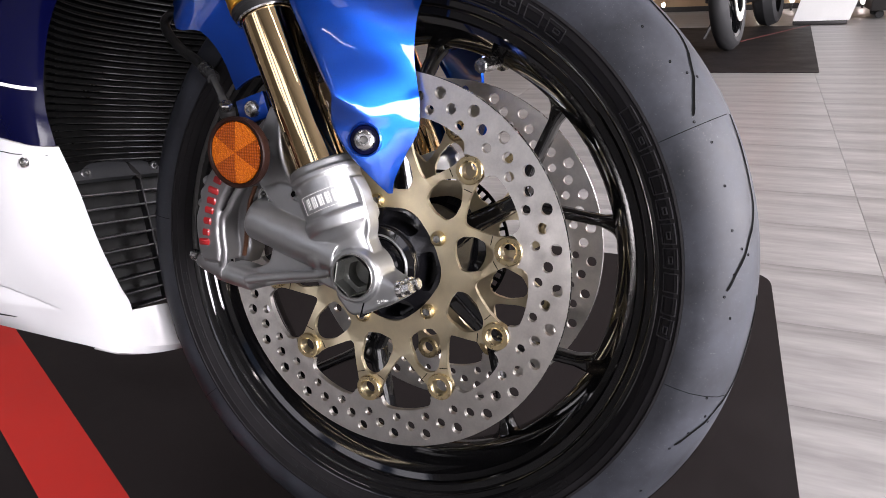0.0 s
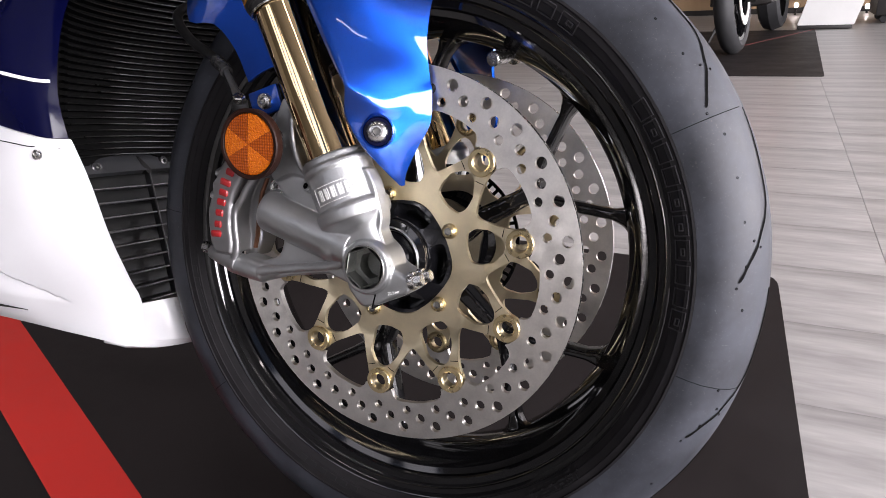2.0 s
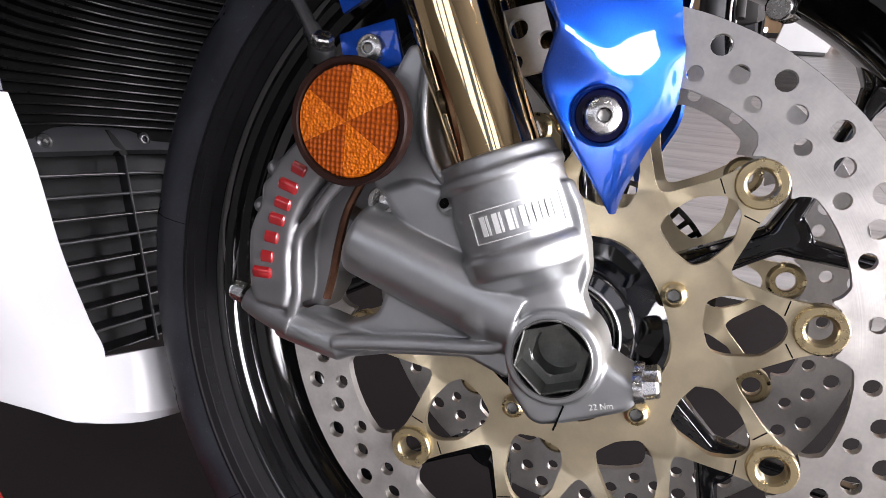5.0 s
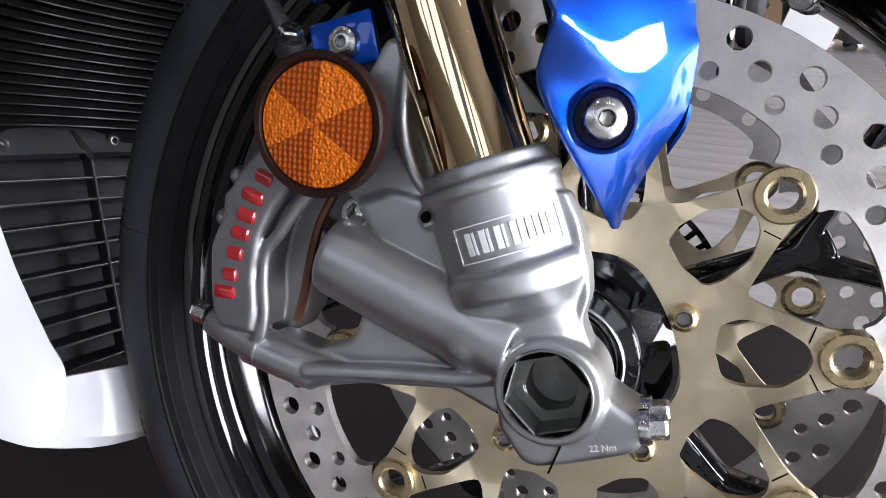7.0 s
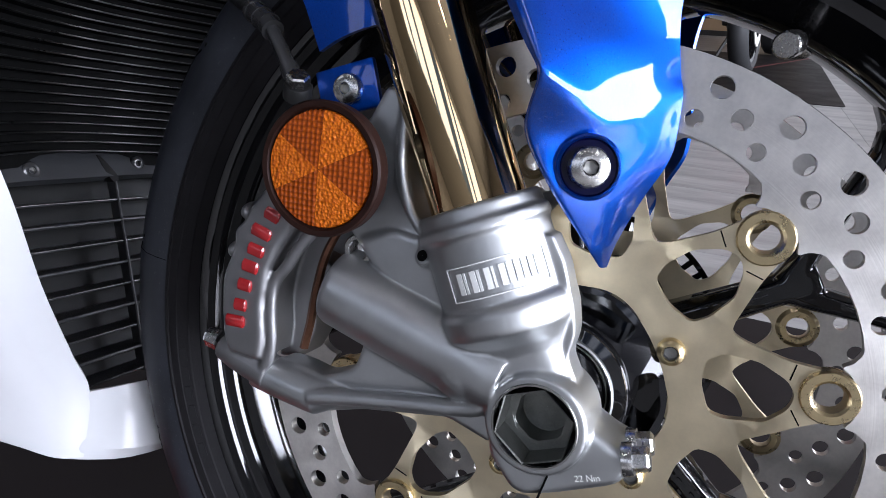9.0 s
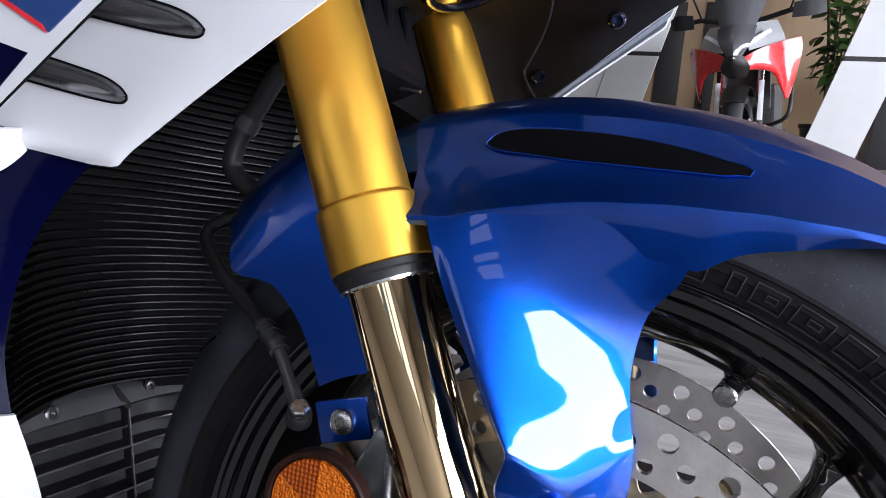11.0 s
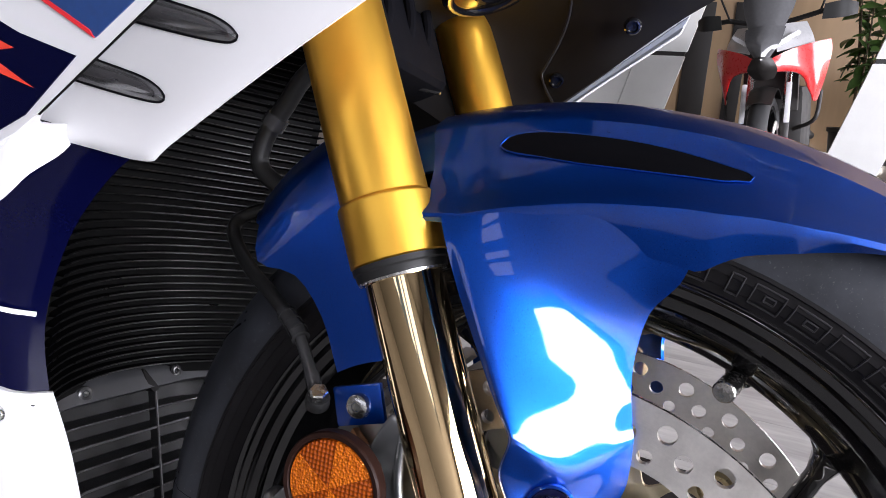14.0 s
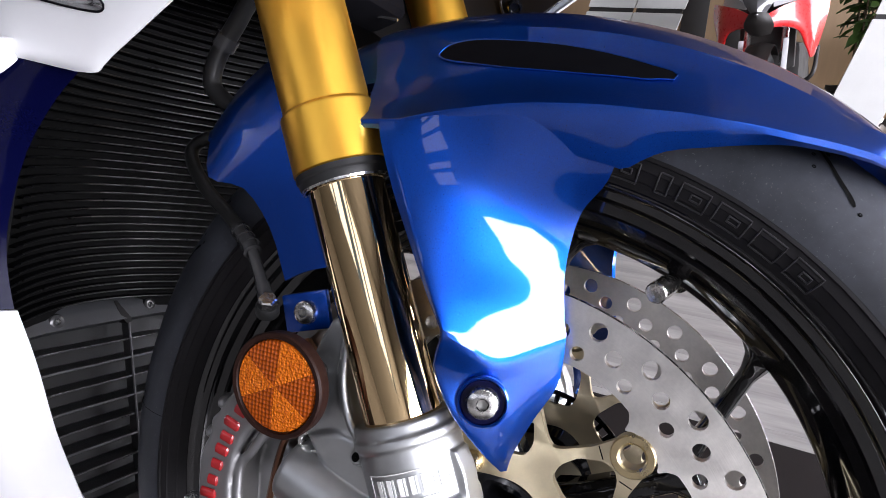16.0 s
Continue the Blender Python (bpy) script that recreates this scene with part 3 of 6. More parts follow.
brake_disc(-1)
far_disc = brake_disc(1)
far_disc.location.y = -0.012
# slotted sensor ring on the far side
bm = bmesh.new()
slots = []
for i in range(50):
    a = 360 / 50 * i
    slots.append([polar(0.0662, a - 2.2).xz, polar(0.0722, a - 2.2).xz, polar(0.0722, a + 2.2).xz, polar(0.0662, a + 2.2).xz])
plate(bm, [polar(0.0755, 4 * i).xz for i in range(90)], [[polar(0.0620, 4 * i).xz for i in range(90)], *slots], 0.0480, 0.0496)
part("sensor_ring", bm, RIM, bike, "black slotted wheel speed sensor ring")


# ---- fork ----
RAKE = Vector((-0.4147, 0, 0.9100))
AHEAD = Vector((0.9100, 0, 0.4147))


def along(s, f=0.0, y=0.0):
    """A point s up the fork's axis and f ahead of it."""
    return Vector((0, y, 0)) + RAKE * s + AHEAD * f


def fork_leg(y, ahead):
    m = axle_to(Vector((0, y, 0)) + AHEAD * ahead, RAKE)
    leg = part("fork_tube", lathe(bmesh.new(), [(0.0001, 0.05), (0.0215, 0.05), (0.0215, 0.26)], 64, m), GOLDTUBE, bike, "mirror-polished gold fork inner tube")
    bm = lathe(bmesh.new(), [(0.0205, 0.2265), (0.0246, 0.2245), (0.0252, 0.2265), (0.0252, 0.2285), (0.0262, 0.2295), (0.0262, 0.2325)], 64, m)
    part("dust_seal", bm, BLACKPL, leg)
    bm = lathe(bmesh.new(), [(0.0226, 0.2235), (0.0242, 0.2232), (0.0244, 0.2245)], 64, m)
    part("clip_ring", bm, BOLT, leg)
    bm = lathe(bmesh.new(), [(0.0255, 0.2325), (0.0268, 0.2335), (0.0268, 0.2650), (0.0264, 0.2660), (0.0248, 0.2672), (0.0246, 0.2676), (0.0246, 0.48)], 72, m)
    part("outer_tube", bm, GOLDBRUSH, bike, "brushed gold anodised fork outer tube", 0.3)
    return leg


leg = fork_leg(-0.105, 0.0)
fork_leg(0.105, 0.004)


def axle_clamp(y, near):
    s = -1 if y < 0 else 1
    m = axle_to((0, y, 0), RAKE)
    # sleeve flowing down into the axle block: sections of (height, back, front, half depth, squareness)
    secs = [(0.0945, -0.0235, 0.0235, 0.0235, 2), (0.0950, -0.0256, 0.0256, 0.0256, 2), (0.0938, -0.0271, 0.0271, 0.0271, 2), (0.0885, -0.0275, 0.0275, 0.0275, 2), (0.0874, -0.0292, 0.0292, 0.0292, 2), (0.0838, -0.0296, 0.0296, 0.0296, 2),
            (0.0815, -0.0281, 0.0281, 0.0281, 2), (0.0530, -0.0279, 0.0281, 0.0279, 2), (0.0515, -0.0296, 0.0300, 0.0297, 2), (0.0490, -0.0306, 0.0311, 0.0307, 2), (0.0430, -0.0304, 0.0309, 0.0305, 2), (0.0405, -0.0296, 0.0300, 0.0294, 2.1), (0.0378, -0.0270, 0.0276, 0.0252, 2.3), (0.0335, -0.0205, 0.0252, 0.0190, 2.6),
            (0.0290, -0.0170, 0.0226, 0.0166, 2.8), (0.0220, -0.0160, 0.0216, 0.0156, 3.2), (0.0140, -0.0164, 0.0222, 0.0150, 3.2), (0.0000, -0.0185, 0.0232, 0.0140, 3.2), (-0.0110, -0.0185, 0.0232, 0.0130, 3.2), (-0.0190, -0.0145, 0.0190, 0.0120, 3.0), (-0.0250, -0.0080, 0.0110, 0.0100, 2.6)]
    bm = bmesh.new()
    rings = []
    for h, f0, f1, dy, e in secs:
        fc, fr = (f0 + f1) / 2, (f1 - f0) / 2
        ring = []
        for k in range(64):
            a = 2 * math.pi * k / 64
            ca, sa = math.cos(a), math.sin(a)
            ring.append(bm.verts.new(Vector((0, y, 0)) + RAKE * h + AHEAD * (fc + fr * math.copysign(abs(ca) ** (2 / e), ca)) + Vector((0, dy * math.copysign(abs(sa) ** (2 / e), sa), 0))))
        rings.append(ring)
    for p, q in zip(rings, rings[1:]):
        for k in range(64):
            bm.faces.new((p[k], p[(k + 1) % 64], q[(k + 1) % 64], q[k]))
    bm.faces.new(rings[0])
    bm.faces.new(rings[-1][::-1])
    # raised front edge of the sleeve, running down to the pinch lugs
    edge = rounded([(-0.0035, 0.0800), (0.0035, 0.0690), (0.0100, 0.0505), (0.0122, 0.0400), (0.0104, 0.0295), (0.0150, 0.0210), (0.0240, 0.0040), (0.0330, -0.0030), (0.0260, -0.0080), (0.0180, 0.0040), (0.0090, 0.0190), (0.0050, 0.0300), (0.0062, 0.0400), (0.0040, 0.0490), (-0.0020, 0.0660), (-0.0080, 0.0780)], 0.003, 3)
    solid(bm, edge, y - s * 0.006, y + s * 0.0100, 0.0012, 3)
    # pinch lugs under the axle
    lug = rounded([(0.0120, 0.0150), (0.0240, 0.0030), (0.0330, -0.0015), (0.0400, -0.0035), (0.0418, -0.0115), (0.0385, -0.0172), (0.0333, -0.0203), (0.0120, -0.0302), (0.0000, -0.0343), (-0.0055, -0.0328), (-0.0171, -0.0200), (-0.0190, -0.0060), (-0.0120, 0.0150)], 0.0035, 3)
    solid(bm, lug, y - s * 0.0150, y + s * 0.0138, 0.0035)
    # raised boss round the hollow axle
    lathe(bm, [(0.0, y - s * 0.010), (0.0230, y - s * 0.010), (0.0226, y + s * 0.0130), (0.0216, y + s * 0.0186), (0.0206, y + s * 0.0197), (0.0, y + s * 0.0197)], 64, Matrix.Translation((0.0025, 0, 0.001)))
    # reservoir barrel pointing back and up
    back = Vector((-1, 0, 0.285)).normalized()
    c0 = Vector((-0.026, y - s * -0.001, 0.0152))
    lathe(bm, [(0.0, -0.010), (0.0198, -0.010), (0.0198, 0.060), (0.0196, 0.0785), (0.0188, 0.0808), (0.0170, 0.0822), (0.0, 0.0826)], 56, axle_to(c0, back))
    # oval pad where the barrel ends over the arm
    ball(bm, (-0.0335, y + s * 0.0128, 0.0150), 0.0135, 0.0080, 0.0145, Matrix.Rotation(radians(28), 4, "Y"))
    # rear arm to the caliper's lower bolt, with its web and its raised rib
    arm = rounded([(-0.0160, 0.0100), (-0.0500, 0.0060), (-0.0700, 0.0140), (-0.0851, 0.0145), (-0.0890, 0.0010), (-0.0960, -0.0040), (-0.1068, -0.0085), (-0.1200, -0.0060), (-0.1330, -0.0060), (-0.1370, -0.0200), (-0.1096, -0.0285), (-0.0824, -0.0197), (-0.0397, -0.0120), (-0.0184, -0.0185)], 0.0028, 3)
    solid(bm, arm, y - s * 0.0080, y + s * 0.0075, 0.0026, 3)
    tube(bm, [(-0.1425, y + s * 0.006, -0.0135), (-0.1250, y + s * 0.006, -0.0165), (-0.1080, y + s * 0.006, -0.0190), (-0.0900, y + s * 0.004, -0.0140)], [0.0098, 0.0098, 0.0096, 0.0050], 32)
    rib = spline([(-0.1085, y + s * 0.0125, -0.0175), (-0.0960, y + s * 0.0122, -0.0145), (-0.0635, y + s * 0.0115, -0.0085), (-0.0330, y + s * 0.0125, -0.0030), (-0.0220, y + s * 0.0135, 0.0015), (-0.0195, y + s * 0.0135, 0.0110), (-0.0205, y + s * 0.0125, 0.0220)], 6)
    tube(bm, rib, [0.0040] * len(rib), 16)
    # shoulder between barrel and sleeve, and the upper strut to the caliper
    sh = rounded([(-0.0940, 0.0640), (-0.0760, 0.0720), (-0.0546, 0.0690), (-0.0300, 0.0800), (-0.0200, 0.0350), (-0.0480, 0.0360), (-0.0760, 0.0440), (-0.0880, 0.0540)], 0.005, 3)
    solid(bm, sh, y - s * 0.0140, y + s * 0.0105, 0.0050, 5)
    st = rounded([(-0.0850, 0.1330), (-0.0720, 0.1290), (-0.0722, 0.0960), (-0.0640, 0.0765), (-0.0546, 0.0695), (-0.0500, 0.0560), (-0.0880, 0.0545), (-0.0990, 0.0670), (-0.0990, 0.0850), (-0.0950, 0.1120)], 0.004, 3)
    solid(bm, st, y - s * 0.0140, y + s * 0.0085, 0.0030, 4)
    path = spline([(-0.0745, y + s * 0.0080, 0.1260), (-0.0738, y + s * 0.0090, 0.0980), (-0.0660, y + s * 0.0110, 0.0790), (-0.0550, y + s * 0.0130, 0.0690), (-0.0470, y + s * 0.0150, 0.0660)], 6)
    tube(bm, path, [0.0026] * len(path), 12)
    lathe(bm, [(0.0, -0.008), (0.0044, -0.008), (0.0044, 0.0030), (0.0, 0.0030)], 24, axle_to(Vector((-0.0565, y + s * 0.0118, 0.0608)), (-0.2, s, 0.35)))
    clamp = cast(part("fork_bottom", bm, CAST, bike, "satin grey cast fork bottom with axle clamp", 0.55), 0.00075 if near else 0.0015, 5 if near else 2, (0.0025, 0.001, 0.0168, 0.105))
    ya = y + s * 0.0205
    at = Matrix.Translation((0.0025, 0, 0.001))
    ax = lathe(bmesh.new(), [(0.0183, y + s * 0.0180), (0.0183, y + s * 0.0204), (0.0180, y + s * 0.0208), (0.0174, y + s * 0.0208), (0.0172, y + s * 0.0200)], 64, at)
    rimring = part("axle_end", ax, AXLE, clamp, "machined hollow axle end", 0.5)
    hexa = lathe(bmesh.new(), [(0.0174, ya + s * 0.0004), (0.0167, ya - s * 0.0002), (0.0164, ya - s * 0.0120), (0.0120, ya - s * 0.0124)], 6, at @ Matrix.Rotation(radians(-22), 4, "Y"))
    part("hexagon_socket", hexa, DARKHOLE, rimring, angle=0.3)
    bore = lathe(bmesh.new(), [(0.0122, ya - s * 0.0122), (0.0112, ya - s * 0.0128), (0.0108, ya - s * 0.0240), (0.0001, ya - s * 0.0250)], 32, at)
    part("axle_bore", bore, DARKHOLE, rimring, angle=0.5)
    slit = box(bmesh.new(), Matrix.Translation((0.0085, y + s * 0.0005, -0.0275)) @ Matrix.Rotation(radians(14), 4, "Y"), 0.0009, 0.0284, 0.0130)
    part("clamp_slit", slit, GROOVE, clamp)
    for dy in (-0.0085, 0.0075):
        c = Vector((0.0405, y + dy, -0.0070))
        d = Vector((0.95, 0, 0.28)).normalized()
        bm = lathe(bmesh.new(), [(0.0001, 0.0088), (0.0044, 0.0088), (0.0052, 0.0078), (0.0052, 0.0020), (0.0001, 0.0020)], 6, axle_to(c, d))
        b = part("pinch_bolt", bm, BOLT, clamp, "polished hexagon flange bolt", 0.3)
        part("flange", lathe(bmesh.new(), [(0.0001, 0.0026), (0.0066, 0.0022), (0.0071, 0.0008), (0.0070, -0.002), (0.0001, -0.002)], 24, axle_to(c, d)), BOLT, b)
    hole = lathe(bmesh.new(), [(0.0026, 0.0), (0.0024, 0.0004), (0.0001, 0.0002)], 20, axle_to(Vector((-0.0571, y + s * 0.0148, 0.0617)), (-0.2, s, 0.35)))
    part("drilled_hole", hole, GROOVE, clamp)
    eye = lathe(bmesh.new(), [(0.0074, -0.009), (0.0076, 0.0012), (0.0068, 0.0024), (0.0050, 0.0024), (0.0044, 0.0016), (0.0040, -0.006), (0.0001, -0.007)], 32, axle_to(Vector((-0.0925, y + s * 0.005, 0.0570)), (0.1, s, 0)))
    part("mounting_eye", eye, BOLT, clamp)
    # plate with the maker's mark: frame and bars
    if near:
        def on(sv, ang, out=0.0004):
            r = 0.0281 + out
            return m @ Vector((r * math.cos(ang), sv, r * math.sin(ang)))
        def badge(sa, sb, a0, a1, name, out):
            rows = [[on(sv, radians(a0 + (a1 - a0) * i / 8), out) for i in range(9)] for sv in (sa, sb)]
            part(name, sheet(bmesh.new(), rows, 0.0003), WHITEINK, clamp)
        A0, A1 = BADGE
        for sa, sb, a0, a1 in ((0.0715, 0.0711, A0, A1), (0.0575, 0.0571, A0, A1), (0.0715, 0.0571, A0, A0 + 1.0), (0.0715, 0.0571, A1 - 1.0, A1)):
            badge(sa, sb, a0, a1, "badge_frame", 0.0004)
        for i in range(6):
            w = (A1 - A0) / 7.2
            badge(0.0688, 0.0600, A0 + w * (0.75 + i), A0 + w * (1.15 + i), "badge_bar", 0.0004)
            badge(0.0688, 0.0600, A0 + w * (1.25 + i), A0 + w * (1.42 + i), "badge_bar", 0.0004)
    return clamp


BADGE = (141, 52)
clamp = axle_clamp(-0.105, True)
axle_clamp(0.105, False)
# torque figure on the clamp
cu = bpy.data.curves.new("torque_marking", "FONT")
cu.body, cu.size, cu.extrude = "22 Nm", 0.0038, 0.0001
tx = new("torque_marking", cu)
tx.parent = clamp
cu.materials.append(WHITEINK)
tx.matrix_local = Matrix.Translation((0.0215, -0.1191, -0.0205)) @ Matrix.Rotation(radians(-19), 4, "Y") @ Matrix.Rotation(radians(90), 4, "X")

# ---- calipers ----
def caliper(side):
    """Radial four-piston caliper straddling the disc, arcs about the axle."""
    yo, yi = 0.1235 * side, 0.0760 * side
    face = [(-0.139, 0.079), (-0.146, 0.070), (-0.150, 0.062), (-0.1545, 0.058), (-0.154, 0.048), (-0.157, 0.042), (-0.160, 0.033), (-0.1595, 0.019), (-0.158, 0.005), (-0.154, -0.004), (-0.135, -0.005), (-0.134, 0.007),
            (-0.136, 0.024), (-0.134, 0.041), (-0.129, 0.053), (-0.122, 0.063), (-0.112, 0.076), (-0.112, 0.098), (-0.122, 0.096)]
    bm = solid(bmesh.new(), rounded(face, 0.003, 3), yi, yo, 0.0030, 4)
    deep = [(-0.116, 0.072), (-0.127, 0.060), (-0.137, 0.046), (-0.143, 0.033), (-0.1435, 0.022), (-0.142, 0.010), (-0.142, -0.001), (-0.144, -0.012), (-0.130, -0.010), (-0.123, 0.004), (-0.123, 0.027), (-0.118, 0.049), (-0.106, 0.064)]
    solid(bm, rounded(deep, 0.003, 3), 0.074 * side, 0.0960 * side, 0.004, 4)
    fold = spline([(x, 0.1185 * side, z) for x, z in ((-0.108, 0.069), (-0.1185, 0.0560), (-0.1260, 0.0440), (-0.1325, 0.034), (-0.1330, 0.020), (-0.1315, 0.006), (-0.1330, -0.004), (-0.1375, -0.012))], 5)
    tube(bm, fold, [0.0030] * len(fold), 12)
    tube(bm, [(-0.1640, 0.1130 * side, -0.0050), (-0.1540, 0.1130 * side, -0.0078), (-0.1340, 0.1130 * side, -0.0135)], [0.0074, 0.0088, 0.0092], 24)
    for a in (150, 167):
        lathe(bm, [(0.0, -0.012), (0.0150, -0.012), (0.0148, 0.004), (0.0120, 0.006), (0.0, 0.0065)], 36, axle_to(polar(0.1260, a, 0.089 * side), (0, side, 0)))
    for x, z in ((-0.1515, 0.066), (-0.1580, 0.046)):
        ball(bm, (x, 0.1120 * side, z), 0.0045, 0.0085, 0.0050)
    cal = cast(part("brake_caliper", bm, CALIPER, bike, "grey cast brake caliper with red raised maker's mark", 0.6), 0.0008 if side < 0 else 0.0016, 4)
    # bridge over the disc and the inner half
    rows = [[polar(r, a, y) for r, y in ((0.170, yi + 0.002 * side), (0.173, 0.068 * side), (0.170, 0.048 * side), (0.160, 0.046 * side))] for a in (130, 140, 150, 165, 176)]
    part("bridge", sheet(bmesh.new(), rows, 0.008), CALIPER, cal)
    # lower bolt
    bm = lathe(bmesh.new(), [(0.0001, 0.0085), (0.0045, 0.0085), (0.0055, 0.0070), (0.0058, 0.0), (0.0001, -0.001)], 8, axle_to(polar(0.1655, 181.2, side * 0.1135), polar(1, 172)))
    part("bolt", bm, BOLT, cal, angle=0.3)
    pad = plate(bmesh.new(), [polar(r, a).xz for r, a in ((0.118, 140), (0.163, 140), (0.163, 172), (0.118, 172))], [], 0.0740 * side, 0.0800 * side)
    part("brake_pad", pad, mat("pad_copper", (0.35, 0.17, 0.08), 0.4, 0.7) if side < 0 else BLACKPL, cal, "coppery brake pad backing")
    if side < 0:
        strip = spline([(-0.1067, -0.107, 0.0638), (-0.1130, -0.107, 0.0492), (-0.1165, -0.107, 0.0314), (-0.1184, -0.107, 0.0148), (-0.1210, -0.107, 0.0010)], 5)
        rows = [[p + Vector((dx, dy, 0)) for p in strip] for dx, dy in ((-0.0022, 0.0), (-0.0004, -0.0012), (0.0016, -0.0008), (0.0022, 0.001))]
        part("pad_spring", sheet(bmesh.new(), rows, 0.001), mat("pad_spring_copper", (0.16, 0.075, 0.045), 0.35, 0.8, vary=0.4), cal, "thin coppery pad spring")
        for a, r, w, up in ((175.0, 0.1495, 0.0056, 0.0010), (171.6, 0.1490, 0.0036, 0.0), (167.6, 0.1490, 0.0040, 0.0), (163.8, 0.1490, 0.0046, 0.0), (160.4, 0.1490, 0.0046, 0.0), (156.8, 0.1490, 0.0056, 0.0010), (152.8, 0.1490, 0.0042, 0.0)):
            bm = tube(bmesh.new(), [(-w, 0, 0), (-w * 0.82, 0, 0), (w * 0.82, 0, 0), (w, 0, 0)], [0.0016, 0.0031, 0.0031, 0.0016], 10)
            bmesh.ops.scale(bm, vec=(1, 0.45, 1), verts=bm.verts)
            bmesh.ops.transform(bm, matrix=Matrix.Translation(polar(r + up, a, yo - 0.0004)) @ Matrix.Rotation(radians(-a - 8), 4, "Y"), verts=bm.verts)
            part("logo_mark", bm, REDINK, cal, "red enamel mark")
    return cal


caliper(-1)
caliper(1)

# ---- reflector ----
def amber(name, ribs):
    m = bpy.data.materials.new(name)
    m.use_nodes = True
    n, link = m.node_tree.nodes, m.node_tree.links.new
    b = n["Principled BSDF"]
    b.inputs["Roughness"].default_value = 0.22
    b.inputs["Coat Weight"].default_value = 0.12
    b.inputs["Metallic"].default_value = 0.35
    co = n.new("ShaderNodeTexCoord")
    mp = n.new("ShaderNodeMapping")
    link(co.outputs["Object"], mp.inputs["Vector"])
    if ribs:
        tex = n.new("ShaderNodeTexVoronoi")
        tex.inputs["Scale"].default_value = 620
        tex.inputs["Randomness"].default_value = 0.75
        out = tex.outputs["Distance"]
        mp.inputs["Scale"].default_value = (1, 0.0, 1)
    else:
        tex = n.new("ShaderNodeTexVoronoi")
        tex.inputs["Scale"].default_value = 420
        tex.inputs["Randomness"].default_value = 0.15
        out = tex.outputs["Distance"]
        mp.inputs["Scale"].default_value = (1, 0.0, 1)
    link(mp.outputs[0], tex.inputs["Vector"])
    rp = n.new("ShaderNodeValToRGB")
    rp.color_ramp.elements[0].color = (0.92, 0.23, 0.008, 1) if ribs else (0.58, 0.105, 0.003, 1)
    rp.color_ramp.elements[1].color = (0.55, 0.095, 0.003, 1) if ribs else (0.085, 0.009, 0.001, 1)
    link(out, rp.inputs[0])
    link(rp.outputs[0], b.inputs["Base Color"])
    bp = n.new("ShaderNodeBump")
    bp.inputs["Strength"].default_value = 0.75
    bp.inputs["Distance"].default_value = 0.0012
    link(out, bp.inputs["Height"])
    link(bp.outputs[0], b.inputs["Normal"])
    return m


RINGD = mat("dark_amber_rim", (0.016, 0.006, 0.004), 0.5, spec=0.15, vary=0.3, scale=120)
AMBER_RIB, AMBER_HEX = amber("amber_grained", True), amber("amber_honeycomb", False)
RC = Vector((-0.1015, -0.1345, 0.0936))
RM = Matrix.Translation(RC) @ Matrix.Rotation(radians(2), 4, "X") @ Matrix.Diagonal((1, -1, 1, 1))
bm = lathe(bmesh.new(), [(0.0001, -0.007), (0.0265, -0.007), (0.0288, -0.0055), (0.0292, 0.0015), (0.0284, 0.0028), (0.0262, 0.0026), (0.0254, 0.0008), (0.0001, 0.0006)], 64, RM)
refl = part("reflector", bm, RINGD, bike, "round amber reflector in a dark amber rim", 0.5)
for k in range(6):
    a0 = 28 + 60 * k
    bm = lathe(bmesh.new(), [(0.0252, 0.0010), (0.0246, 0.0020), (0.0125, 0.0026), (0.0002, 0.0028)], 10, RM, a0 + 0.15, a0 + 59.85)
    part("reflector_sector", bm, AMBER_HEX if k % 2 else AMBER_RIB, refl, "honeycomb amber sector" if k % 2 else "fine-grained amber sector")
bm = tube(bmesh.new(), [RC + Vector((0.012, 0.006, 0.006)), Vector((-0.090, -0.110, 0.100)), Vector((-0.080, -0.104, 0.098))], 0.006)
part("bracket", bm, BLACKPL, refl)

# brake hose with its fittings
HZ = [(-0.215, -0.030, 0.236), (-0.245, -0.045, 0.2225), (-0.2545, -0.054, 0.213), (-0.249, -0.060, 0.202), (-0.226, -0.068, 0.185), (-0.198, -0.078, 0.173), (-0.174, -0.087, 0.162)]
bm = tube(bmesh.new(), spline(HZ, 8), 0.0047, 14)
hose = part("brake_hose", bm, HOSE, bike, "black rubber brake hose with crimped fitting")
for p, q, r in (((-0.181, -0.0845, 0.165), (-0.166, -0.0910, 0.1575), 0.0056), ((-0.165, -0.0915, 0.157), (-0.161, -0.0935, 0.154), 0.0058), ((-0.161, -0.0935, 0.154), (-0.145, -0.101, 0.137), 0.0038), ((-0.145, -0.101, 0.137), (-0.136, -0.106, 0.127), 0.0046)):
    part("fitting", tube(bmesh.new(), [p, q], r, 16), SATIN, hose)
bm = lathe(bmesh.new(), [(0.0030, 0.004), (0.0062, 0.004), (0.0070, 0.0025), (0.0070, -0.003), (0.0030, -0.003)], 24, axle_to(Vector((-0.134, -0.108, 0.1255)), (0.3, -0.5, 0.8)))
part("banjo", bm, BLACKPL, hose)
for k in range(3):
    c = Vector((-0.1795, -0.0850, 0.1642)).lerp(Vector((-0.1665, -0.0905, 0.1578)), k / 2)
    part("crimp", tube(bmesh.new(), [c, c + Vector((0.0016, -0.0007, -0.0008))], 0.0062, 16), SATIN, hose)
